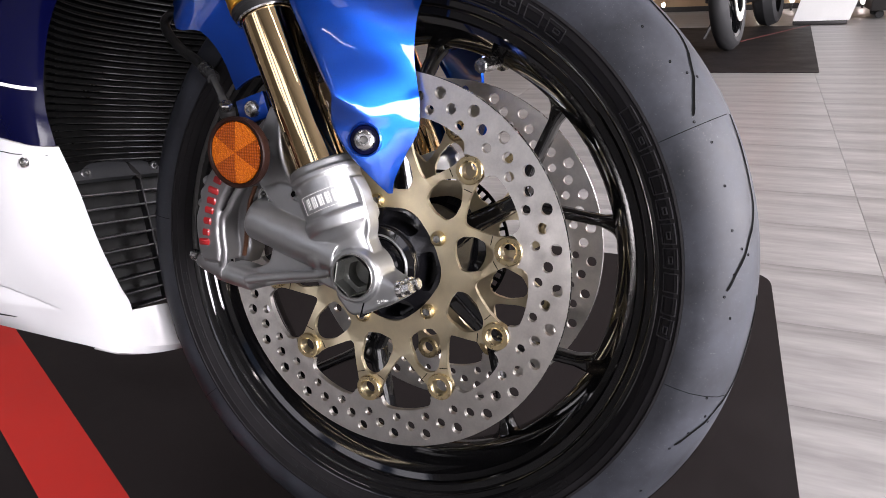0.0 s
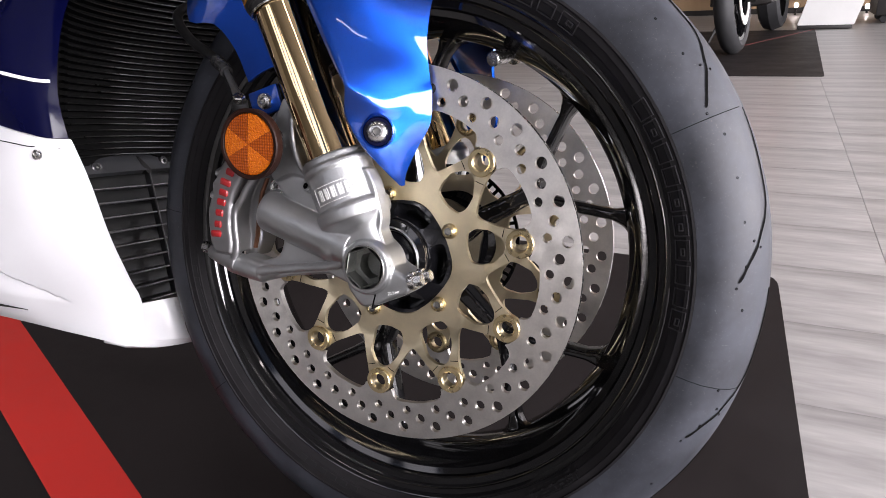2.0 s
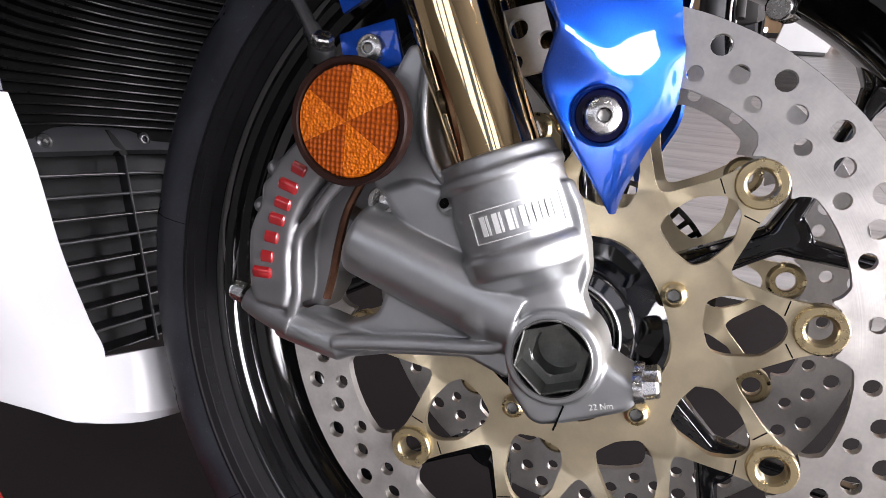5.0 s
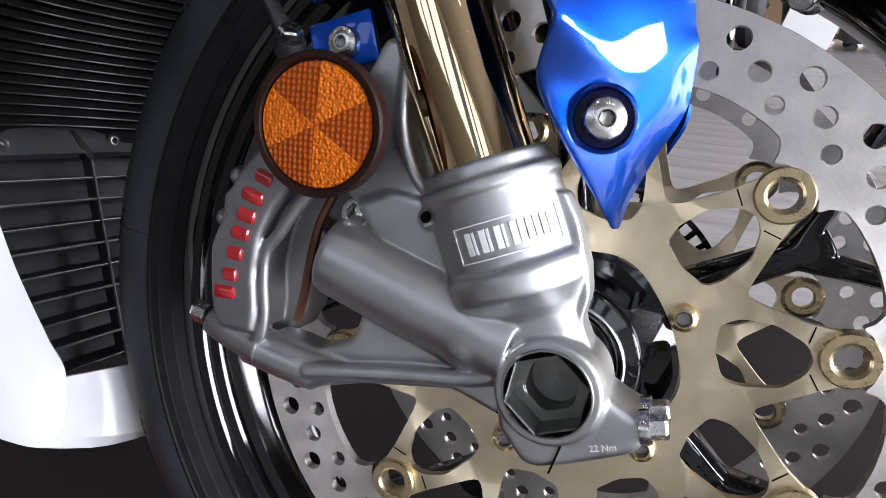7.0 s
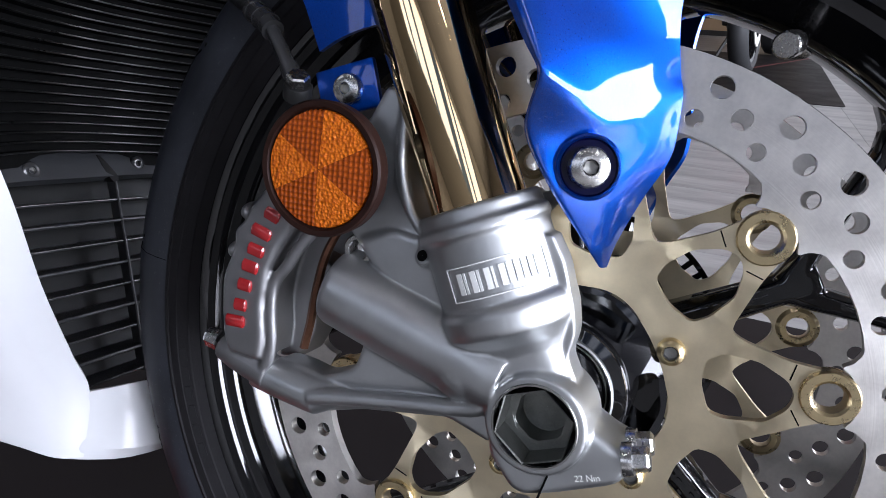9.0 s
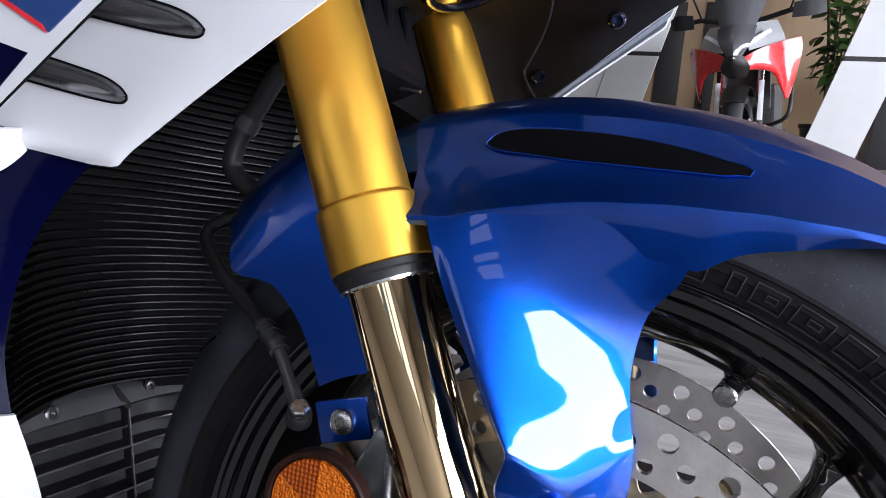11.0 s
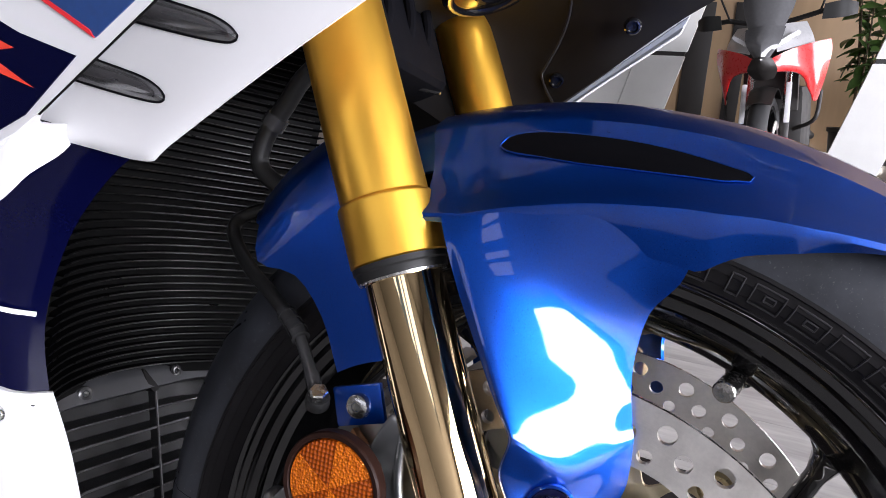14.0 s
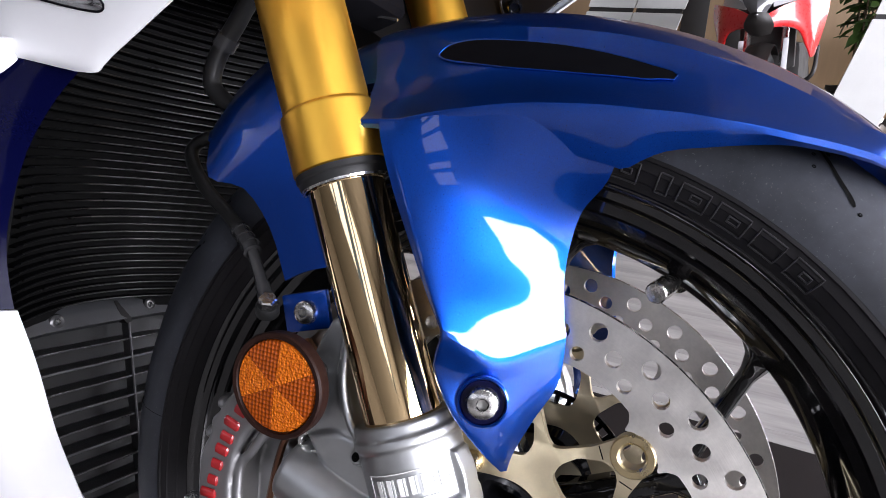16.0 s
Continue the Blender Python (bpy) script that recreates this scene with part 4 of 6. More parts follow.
part("banjo_bolt", lathe(bmesh.new(), [(0.0001, 0.0095), (0.0048, 0.0095), (0.0056, 0.0085), (0.0056, 0.0045)], 6, axle_to(Vector((-0.134, -0.108, 0.1255)), (0.3, -0.5, 0.8))), BOLT, hose, "", 0.3)
bm = tube(bmesh.new(), spline([(-0.150, -0.070, 0.345), (-0.190, -0.077, 0.318), (-0.208, -0.077, 0.293), (-0.220, -0.077, 0.272), (-0.222, -0.077, 0.255), (-0.211, -0.076, 0.245), (-0.197, -0.072, 0.240), (-0.172, -0.060, 0.236)], 8), 0.0060, 14)
hose2 = part("brake_hose", bm, HOSE, bike, "black rubber brake hose under the fairing")
part("clip", tube(bmesh.new(), [(-0.2120, -0.0770, 0.2865), (-0.2165, -0.0770, 0.2790)], 0.0078, 16), SATIN, hose2)


# ---- front fender ----
def fender_section(a):
    """Half section at the angle a: points from the crown to the lower edge, as (radius, offset)."""
    keys = ((50, 0.313, 0.012, 0.310, 0.016, 0.3085, 0.016), (53, 0.315, 0.030, 0.306, 0.042, 0.3035, 0.040), (58, 0.317, 0.052, 0.2970, 0.070, 0.2930, 0.067), (64, 0.3185, 0.066, 0.284, 0.088, 0.2790, 0.0835), (70, 0.319, 0.074, 0.274, 0.100, 0.2610, 0.0930),
            (72, 0.319, 0.0755, 0.2715, 0.102, 0.2560, 0.0945), (74, 0.319, 0.077, 0.269, 0.104, 0.2505, 0.0948), (75.5, 0.319, 0.078, 0.267, 0.1055, 0.2440, 0.0942), (77, 0.319, 0.079, 0.265, 0.107, 0.2365, 0.0930), (85, 0.319, 0.081, 0.258, 0.112, 0.236, 0.100), (95, 0.320, 0.083, 0.252, 0.115, 0.240, 0.108), (104, 0.321, 0.084, 0.249, 0.115, 0.243, 0.112), (109, 0.322, 0.086, 0.253, 0.116, 0.249, 0.115))
    for k0, k1 in zip(keys, keys[1:]):
        if k0[0] <= a <= k1[0]:
            t = (a - k0[0]) / (k1[0] - k0[0])
            c, sy, cr, cy, er, ey = (p + (q - p) * t for p, q in zip(k0[1:], k1[1:]))
            sr = cr + (c - cr) * 0.62
            return [(c, 0.0), (c - 0.0015, sy * 0.35), (c - 0.006, sy * 0.65), (c - 0.014, sy * 0.86), (sr * 0.55 + (c - 0.014) * 0.45, sy * 0.95), (sr * 0.5 + cr * 0.5 + 0.006, sy * 0.85 + cy * 0.15 - 0.001),
                    (cr + 0.006, cy - 0.0075), (cr + 0.0015, cy - 0.0015), (cr, cy), (cr - 0.003, cy - 0.0005), ((cr + er) / 2, (cy + ey) / 2 + 0.0012), (er, ey)]
    return []


def fender_skin():
    rows = []
    for i in range(61):
        a = 50 + (109 - 50) * i / 60
        h = fender_section(a)
        rows.append([polar(r, a, -y) for r, y in h[::-1]] + [polar(r, a, y) for r, y in h[1:]])
    return sheet(bmesh.new(), rows, 0.0025)


fender = part("front_fender", fender_skin(), BLUE, bike, "metallic blue front fender with side slots", 0.5)


def fender_arm(s):
    """The slanted lower arm that is bolted to the fork leg: left edge, ridge, face, front edge."""
    crest = [polar(fender_section(a)[8][0] - 0.0006, a, fender_section(a)[8][1] - 0.0004) for a in (106.6, 103.2, 97.0, 88.8, 81.5, 78.3)]
    rows = [
        crest,
        [(-0.066, 0.119, 0.228), (-0.054, 0.1185, 0.228), (-0.026, 0.1125, 0.229), (0.004, 0.1050, 0.231), (0.032, 0.097, 0.2335), (0.0470, 0.0918, 0.2270)],
        [(-0.054, 0.122, 0.205), (-0.044, 0.1225, 0.205), (-0.022, 0.1115, 0.205), (0.000, 0.0985, 0.205), (0.020, 0.0870, 0.2045), (0.0330, 0.0800, 0.2060)],
        [(-0.039, 0.125, 0.180), (-0.031, 0.1265, 0.180), (-0.014, 0.1135, 0.179), (0.003, 0.0992, 0.178), (0.018, 0.0865, 0.1775), (0.0290, 0.0772, 0.1775)],
        [(-0.0235, 0.128, 0.155), (-0.018, 0.1295, 0.155), (-0.005, 0.1182, 0.154), (0.0085, 0.1058, 0.152), (0.022, 0.0912, 0.151), (0.0325, 0.0770, 0.152)],
        [(-0.0135, 0.1300, 0.1415), (-0.0105, 0.1305, 0.1410), (0.001, 0.1215, 0.1335), (0.0115, 0.1100, 0.1275), (0.0255, 0.0920, 0.1345), (0.0355, 0.0785, 0.1425)],
        [(-0.0190, 0.1215, 0.120), (-0.0155, 0.1225, 0.1205), (-0.002, 0.1165, 0.118), (0.0110, 0.1075, 0.1155), (0.0245, 0.0920, 0.1175), (0.0350, 0.0785, 0.1165)],
        [(-0.0062, 0.1185, 0.098), (-0.0035, 0.1190, 0.098), (0.0050, 0.1128, 0.097), (0.0130, 0.1045, 0.096), (0.0200, 0.0938, 0.0955), (0.0262, 0.0832, 0.0955)],
        [(0.0072, 0.1028, 0.0770), (0.0084, 0.1028, 0.0768), (0.0110, 0.1000, 0.0765), (0.0140, 0.0962, 0.0765), (0.0168, 0.0918, 0.0765), (0.0192, 0.0872, 0.0765)],
        [(0.0135, 0.0890, 0.0650), (0.0138, 0.0890, 0.0648), (0.0143, 0.0885, 0.0646), (0.0150, 0.0875, 0.0645), (0.0157, 0.0865, 0.0646), (0.0165, 0.0855, 0.0648)],
    ]
    rows = [[Vector((x, s * y, z)) for x, y, z in r] for r in rows]
    wide = [spline(r, 6) if k <= 5 else spline(r[:4], 6)[:-1] + spline(r[3:], 6) for k, r in enumerate(rows)]
    cols = []
    for c in zip(*wide):
        line = spline(c[:6], 7)[:-1] + spline(c[5:], 7)
        for i in range(3):
            line = [line[j - 1] * 0.25 + line[j] * 0.5 + line[j + 1] * 0.25 if 31 <= j <= 40 else line[j] for j in range(len(line))]
        cols.append(line)
    bm = sheet(bmesh.new(), list(zip(*cols)), 0.0025 * s)
    arm = part("fender_arm", bm, BLUE, fender, "metallic blue fender arm bolted to the fork", 0.25)
    d = Vector((0.32, s * 0.9, 0.05)).normalized()
    c = Vector((0.007, s * 0.1145, 0.108))
    bm = lathe(bmesh.new(), [(0.0132, -0.002), (0.0132, 0.0014), (0.0122, 0.0022), (0.0114, 0.0010)], 40, axle_to(c, d))
    part("grommet", bm, BLUE, arm)
    part("recess", lathe(bmesh.new(), [(0.0115, 0.0012), (0.0108, 0.0003), (0.0001, 0.0002)], 40, axle_to(c, d)), NAVY, arm)
    b = socket_bolt(arm, c + d * 0.0003, d, 0.0084, 0.0055)
    # rear leg of the fender behind the fork
    rows = [
        [(-0.138, 0.086, 0.290), (-0.150, 0.086, 0.283), (-0.185, 0.084, 0.256), (-0.206, 0.082, 0.232)],
        [(-0.131, 0.098, 0.273), (-0.142, 0.099, 0.268), (-0.176, 0.098, 0.244), (-0.197, 0.096, 0.220)],
        [(-0.118, 0.104, 0.253), (-0.132, 0.105, 0.248), (-0.164, 0.105, 0.226), (-0.190, 0.103, 0.196)],
        [(-0.104, 0.106, 0.225), (-0.118, 0.107, 0.220), (-0.142, 0.107, 0.208), (-0.160, 0.106, 0.193)],
        [(-0.086, 0.106, 0.200), (-0.106, 0.107, 0.195), (-0.124, 0.107, 0.186), (-0.138, 0.106, 0.173)],
        [(-0.086, 0.106, 0.160), (-0.100, 0.107, 0.156), (-0.112, 0.107, 0.151), (-0.123, 0.106, 0.1445)],
    ]
    rows = [[Vector((x, s * y, z)) for x, y, z in r] for r in rows]
    part("fender_rear_leg", sheet(bmesh.new(), rows, 0.003 * s, 3), BLUE, fender)
    bm = box(bmesh.new(), Matrix.Translation((-0.1085, s * 0.1045, 0.1290)) @ Matrix.Rotation(radians(-18), 4, "Y"), 0.0310, 0.004, 0.0225, 0.0016)
    tab = part("bolt_tab", bm, BLUE, fender)
    socket_bolt(tab, Vector((-0.1075, s * 0.1065, 0.1290)), (0, s, 0), 0.0072, 0.0048)
    return arm


fender_arm(-1)
fender_arm(1)
# crown of the fender behind the fork legs
rows = []
for a, k in ((107, 0.0), (112, 0.25), (118, 0.75), (124, 1.0), (133, 1.0)):
    start = [(r - 0.0012, y - 0.0010) for r, y in fender_section(107)[5::-1]]
    old = [(0.286 + 0.012 * k, 0.090 + 0.006 * k), (0.298 + 0.010 * k, 0.080 + 0.006 * k), (0.308, 0.070), (0.311, 0.062), (0.316, 0.03), (0.317, 0.0)]
    prof = [(r0 + (r1 - r0) * k, y0 + (y1 - y0) * k) for (r0, y0), (r1, y1) in zip(start, old)]
    rows.append([polar(r, a, -y) for r, y in prof] + [polar(r, a, y) for r, y in prof[-2::-1]])
part("fender_tail", sheet(bmesh.new(), rows, 0.0025, 3), BLUE, fender)
# each side slot: a black sheet on the skin stands in for its shaded mouth
def skin_y(a, r):
    h = fender_section(a)
    for (r0, y0), (r1, y1) in zip(h, h[1:]):
        if r1 <= r <= r0:
            return y0 + (y1 - y0) * (r0 - r) / max(1e-9, r0 - r1)
    return h[-1][1]


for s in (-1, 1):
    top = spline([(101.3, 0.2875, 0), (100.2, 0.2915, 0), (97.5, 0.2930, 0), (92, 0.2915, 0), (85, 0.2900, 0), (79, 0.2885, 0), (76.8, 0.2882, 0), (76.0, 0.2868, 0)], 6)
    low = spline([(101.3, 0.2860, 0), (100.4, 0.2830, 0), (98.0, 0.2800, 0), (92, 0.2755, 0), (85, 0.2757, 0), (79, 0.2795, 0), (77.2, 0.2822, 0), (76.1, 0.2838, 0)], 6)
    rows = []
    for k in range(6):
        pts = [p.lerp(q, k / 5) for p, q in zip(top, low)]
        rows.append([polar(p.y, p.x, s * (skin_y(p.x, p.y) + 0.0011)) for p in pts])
    part("slot", sheet(bmesh.new(), rows), VOID, fender, "air slot drawn as a black sheet on the skin")
    edge = rows[0] + rows[-1][::-1] + rows[0][:1]
    part("slot_lip", tube(bmesh.new(), edge, 0.0004, 6, False), BLUE, fender)

# ---- radiator ----
def rad_x(y, z):
    """The curved core: hollow towards the wheel, leaning ahead at the top."""
    return -0.405 + 3.6 * y * y + 0.10 * (z - 0.06)


rows = [[(rad_x(y, z), y, z) for y in np.linspace(-0.126, 0.126, 25)] for z in (0.055, 0.12, 0.2, 0.28, 0.36, 0.44)]
core = part("radiator", sheet(bmesh.new(), rows, 0.02), FIN, bike, "black curved radiator with fine horizontal fins")
for i in range(54):
    z = 0.066 + i * 0.0069
    ys = np.linspace(-0.126, 0.126, 25)
    rows = [[(rad_x(y, z) + dx, y, z + dz) for y in ys] for dx, dz in ((0.0, -0.0008), (0.0088, 0.0004), (0.0088, 0.0014), (0.0, 0.0008))]
    # flanks blackened for the shade between fins, glossier edge tubes for the glints
    fin = part("fin", sheet(bmesh.new(), rows), VOID, core, angle=0.9)
    part("fin_edge", tube(bmesh.new(), [(rad_x(y, z) + 0.0090, y, z + 0.0009) for y in ys[1:-1]], 0.0007, 6, False), FINEDGE, fin)

# lower grille behind the front wheel
def gx(z, y):
    return -0.398 + 0.43 * (0.056 - z) + 9.0 * max(0.0, abs(y) - 0.055) ** 2


def span(z, n=13):
    """Offsets across the grille, which narrows downwards."""
    w = min(0.118, 0.093 + 0.40 * z)
    return [-w + 2 * w * i / (n - 1) for i in range(n)]


gr = [[(gx(z, y) - 0.030, y, z) for y in span(z)] for z in (0.062, 0.0, -0.05, -0.10)]
grille = part("lower_grille", sheet(bmesh.new(), gr, 0.006), BLACKPL, bike, "black plastic louvred lower grille")
for i in range(9):
    z = 0.0285 - i * 0.0154
    back = -0.026 if i % 2 == 0 else -0.028
    rows = [[(gx(z, y) + dx, y, z + dz) for y in span(z)] for dx, dz in ((back, -0.0036), (-0.001, 0.0014), (0.0012, 0.0010), (0.0008, -0.0006), (back, -0.0056))]
    slat = part("slat", sheet(bmesh.new(), rows), GRILLE, grille, angle=0.9)
    w = 0.0007 if i % 2 == 0 else 0.0014
    part("slat_lip", tube(bmesh.new(), [(gx(z, y) + 0.0009, y, z + 0.0007) for y in span(z)], w, 8, False), GRILLE if i % 2 else SATIN, slat)
rows = [[(gx(z, y) + dx, y, z + 0.02 * y) for y in span(z)] for z, dx in ((0.0625, -0.0060), (0.0610, -0.0020), (0.0540, 0.0002), (0.0470, 0.0020), (0.0455, -0.0030))]
part("top_rail", sheet(bmesh.new(), rows, 0.003), RAIL, grille)


def rib_y(z):
    """Offset of the upright rib, which leans in downwards."""
    return 0.0180 + 0.153 * z


rows = [[(gx(z, rib_y(z)) + dx, rib_y(z) + dy, z) for dx, dy in ((-0.006, -0.0014), (0.0022, -0.0014), (0.0032, -0.0006), (0.0032, 0.0006), (0.0022, 0.0014), (-0.006, 0.0014))] for z in (0.046, 0.0, -0.05, -0.097)]
part("upright", sheet(bmesh.new(), rows), GRILLE, grille)
rows = [[(gx(z, y) + dx, y, z) for y, dx in ((y0, -0.004), (0.5 * (y0 + y1), 0.0028), (y1, 0.0034))] for z, y0, y1 in ((0.0630, 0.0150, 0.0158), (0.0560, 0.0125, 0.0195), (0.0480, 0.0098, 0.0250), (0.0440, 0.0200, 0.0262))]
part("gusset", sheet(bmesh.new(), rows, 0.002), INNER, grille)
for y, z in ((-0.046, 0.0525), (0.050, 0.0560)):
    socket_bolt(grille, Vector((gx(z, y) + 0.0015, y, z)), (1, -0.15, 0.2), 0.0066, 0.004, "bolt", SATIN)

# ---- fairing ----
def lower_cowl(s, sub):
    """White side panel from the radiator's edge outward and back, and round under the grille."""
    rows = [
        [(-0.324, 0.128, 0.0880), (-0.331, 0.142, 0.0885), (-0.343, 0.1500, 0.0905), (-0.375, 0.160, 0.0985), (-0.46, 0.172, 0.1220), (-0.60, 0.18, 0.160)],
        [(-0.322, 0.112, 0.046), (-0.331, 0.130, 0.044), (-0.346, 0.1440, 0.042), (-0.380, 0.158, 0.038), (-0.46, 0.172, 0.034), (-0.60, 0.18, 0.030)],
        [(-0.326, 0.090, -0.010), (-0.337, 0.108, -0.014), (-0.354, 0.1240, -0.018), (-0.390, 0.140, -0.026), (-0.46, 0.158, -0.034), (-0.60, 0.17, -0.040)],
        [(-0.326, 0.068, -0.060), (-0.338, 0.083, -0.066), (-0.357, 0.097, -0.074), (-0.396, 0.113, -0.080), (-0.46, 0.134, -0.083), (-0.60, 0.15, -0.085)],
        [(-0.324, 0.055, -0.092), (-0.335, 0.070, -0.095), (-0.356, 0.084, -0.103), (-0.396, 0.100, -0.106), (-0.46, 0.121, -0.102), (-0.60, 0.138, -0.098)],
        [(-0.322, 0.060, -0.139), (-0.334, 0.072, -0.1375), (-0.357, 0.082, -0.131), (-0.396, 0.093, -0.1245), (-0.46, 0.109, -0.1150), (-0.60, 0.125, -0.107)],
    ]
    rows = [[Vector((x, s * y, z)) for x, y, z in r] for r in rows]
    bm = sheet(bmesh.new(), rows, 0.003 * s, sub)
    # duct pressed into the panel, tapering to a point
    for v in bm.verts:
        back = -0.372 - v.co.x
        if back > 0:
            u = ((v.co.z + 0.089) / back - 0.123) / 0.552
            if 0 < u < 1:
                v.co.y -= s * 0.013 * min(1.0, back / 0.06) * u ** 1.4
    return bm


cowl = part("lower_cowl", lower_cowl(-1, 24), WHITE, bike, "glossy white lower side cowl with a pressed duct", 0.8)
part("lower_cowl", lower_cowl(1, 3), WHITE, bike, "glossy white lower side cowl")
rows = [[(-0.3300, -0.0590, -0.0925), (-0.3240, -0.0550, -0.0920), (-0.3050, -0.0290, -0.0890), (-0.2970, 0.0, -0.0900), (-0.304, 0.030, -0.089), (-0.324, 0.055, -0.092), (-0.330, 0.059, -0.0925)],
        [(-0.3295, -0.0590, -0.1150), (-0.3230, -0.0550, -0.1160), (-0.3000, -0.0320, -0.1165), (-0.2890, 0.0, -0.1200), (-0.298, 0.032, -0.117), (-0.3230, 0.055, -0.116), (-0.3295, 0.059, -0.115)],
        [(-0.3290, -0.0640, -0.1385), (-0.3222, -0.0596, -0.1390), (-0.3020, -0.0390, -0.1400), (-0.2920, 0.0, -0.1410), (-0.303, 0.034, -0.140), (-0.322, 0.060, -0.139), (-0.329, 0.064, -0.1385)],
        [(-0.372, -0.066, -0.140), (-0.370, -0.062, -0.142), (-0.360, -0.034, -0.150), (-0.350, 0.0, -0.152), (-0.360, 0.034, -0.150), (-0.370, 0.062, -0.142), (-0.372, 0.066, -0.140)]]
part("chin", sheet(bmesh.new(), rows, 0.003, 3), WHITE, cowl)


def skin_at(ob, x, z):
    """Offset of a near-side panel's skin at (x, z), between its nearest corners."""
    near = sorted(((v.co.x - x) ** 2 + (v.co.z - z) ** 2 + 1e-9, v.co.y) for v in ob.data.vertices)[:6]
    return min(y for d, y in near)


def stripe(name, top, low, ob, material, label=""):
    rows = [[(x, skin_at(ob, x, z) - 0.0014, z) for x, z in line] for line in (top, low)]
    return part(name, sheet(bmesh.new(), rows, 0.0005), material, ob, label)


stripe("black_mark", [(-0.520, -0.0760), (-0.4860, -0.0835), (-0.4550, -0.0925), (-0.4210, -0.0985)], [(-0.520, -0.0880), (-0.4860, -0.0910), (-0.4550, -0.0960), (-0.4220, -0.0988)], cowl, BLACKPL, "black printed flash")
stripe("panel_seam", [(-0.3255, 0.0800), (-0.348, 0.0812), (-0.375, 0.0855), (-0.42, 0.0965), (-0.50, 0.118)], [(-0.3255, 0.0792), (-0.348, 0.0804), (-0.375, 0.0847), (-0.42, 0.0957), (-0.50, 0.117)], cowl, GROOVE, "thin dark panel seam")
socket_bolt(cowl, Vector((-0.341, skin_at(cowl, -0.341, 0.073) - 0.0003, 0.073)), (0.15, -1, 0.05), 0.0052, 0.003)


def side_panel(s):
    """Blue side panel beside the radiator."""
    rows = [
        [(-0.3245, 0.130, 0.0885), (-0.332, 0.143, 0.0890), (-0.345, 0.1515, 0.0915), (-0.38, 0.162, 0.1000), (-0.46, 0.174, 0.1225)],
        [(-0.3260, 0.136, 0.120), (-0.333, 0.1465, 0.120), (-0.346, 0.1560, 0.120), (-0.38, 0.168, 0.120), (-0.46, 0.180, 0.120)],
        [(-0.3210, 0.140, 0.150), (-0.328, 0.150, 0.150), (-0.342, 0.1605, 0.150), (-0.37, 0.173, 0.150), (-0.46, 0.186, 0.150)],
        [(-0.3000, 0.146, 0.195), (-0.308, 0.155, 0.195), (-0.324, 0.166, 0.196), (-0.355, 0.180, 0.198), (-0.46, 0.194, 0.200)],
        [(-0.2680, 0.152, 0.230), (-0.276, 0.160, 0.231), (-0.296, 0.172, 0.233), (-0.335, 0.187, 0.238), (-0.46, 0.200, 0.245)],
        [(-0.2360, 0.158, 0.252), (-0.247, 0.166, 0.253), (-0.275, 0.177, 0.256), (-0.320, 0.193, 0.262), (-0.46, 0.205, 0.275)],
    ]
    rows = [[Vector((x, s * y, z)) for x, y, z in r] for r in rows]
    return sheet(bmesh.new(), rows, 0.003 * s, 3)


navy = part("side_panel", side_panel(-1), NAVY, bike, "dark blue side fairing panel beside the radiator")
part("side_panel", side_panel(1), NAVY, bike, "dark blue side fairing panel beside the radiator")
rows = [[(x, skin_at(navy, x, z + dz) - 0.0008, z + dz) for x, z in ((-0.3225, 0.1395), (-0.328, 0.1396), (-0.335, 0.1408), (-0.350, 0.1445), (-0.375, 0.1505), (-0.40, 0.1570), (-0.45, 0.170))] for dz in (0.0, 0.0030)]
part("pinstripe", sheet(bmesh.new(), [spline(r, 3) for r in rows], 0.0012), WHITEDECAL, navy, "thin white stripe")


def upper_fairing(s):
    """White front flank of the upper fairing: lower lip, flat face with gills, running up and ahead."""
    rows = [
        [(-0.310, 0.176, 0.255), (-0.262, 0.169, 0.2500), (-0.2215, 0.1650, 0.2465), (-0.2085, 0.1655, 0.2545), (-0.150, 0.1690, 0.2945), (-0.090, 0.170, 0.3345), (-0.020, 0.165, 0.384), (0.060, 0.150, 0.425), (0.16, 0.12, 0.49)],
        [(-0.310, 0.179, 0.259), (-0.262, 0.1725, 0.2555), (-0.224, 0.1685, 0.2535), (-0.2105, 0.1690, 0.2620), (-0.153, 0.1725, 0.3040), (-0.093, 0.1735, 0.3435), (-0.023, 0.168, 0.391), (0.058, 0.154, 0.432), (0.16, 0.123, 0.50)],
        [(-0.312, 0.182, 0.270), (-0.268, 0.1750, 0.280), (-0.236, 0.1735, 0.284), (-0.2230, 0.1742, 0.2915), (-0.165, 0.1785, 0.3250), (-0.106, 0.180, 0.3600), (-0.034, 0.175, 0.402), (0.054, 0.160, 0.455), (0.16, 0.130, 0.52)],
        [(-0.300, 0.188, 0.310), (-0.262, 0.184, 0.323), (-0.240, 0.1830, 0.332), (-0.2290, 0.1836, 0.3385), (-0.180, 0.1870, 0.3680), (-0.125, 0.188, 0.402), (-0.050, 0.184, 0.446), (0.046, 0.168, 0.500), (0.16, 0.138, 0.56)],
        [(-0.340, 0.200, 0.40), (-0.300, 0.198, 0.42), (-0.270, 0.197, 0.43), (-0.2580, 0.1972, 0.4360), (-0.21, 0.198, 0.46), (-0.15, 0.197, 0.49), (-0.07, 0.192, 0.53), (0.04, 0.175, 0.58), (0.16, 0.145, 0.64)],
    ]
    rows = [[Vector((x, s * y, z)) for x, y, z in r] for r in rows]
    return sheet(bmesh.new(), rows, 0.003 * s, 3)


upper = part("upper_fairing", upper_fairing(-1), WHITE, bike, "glossy white upper fairing with dark gills")


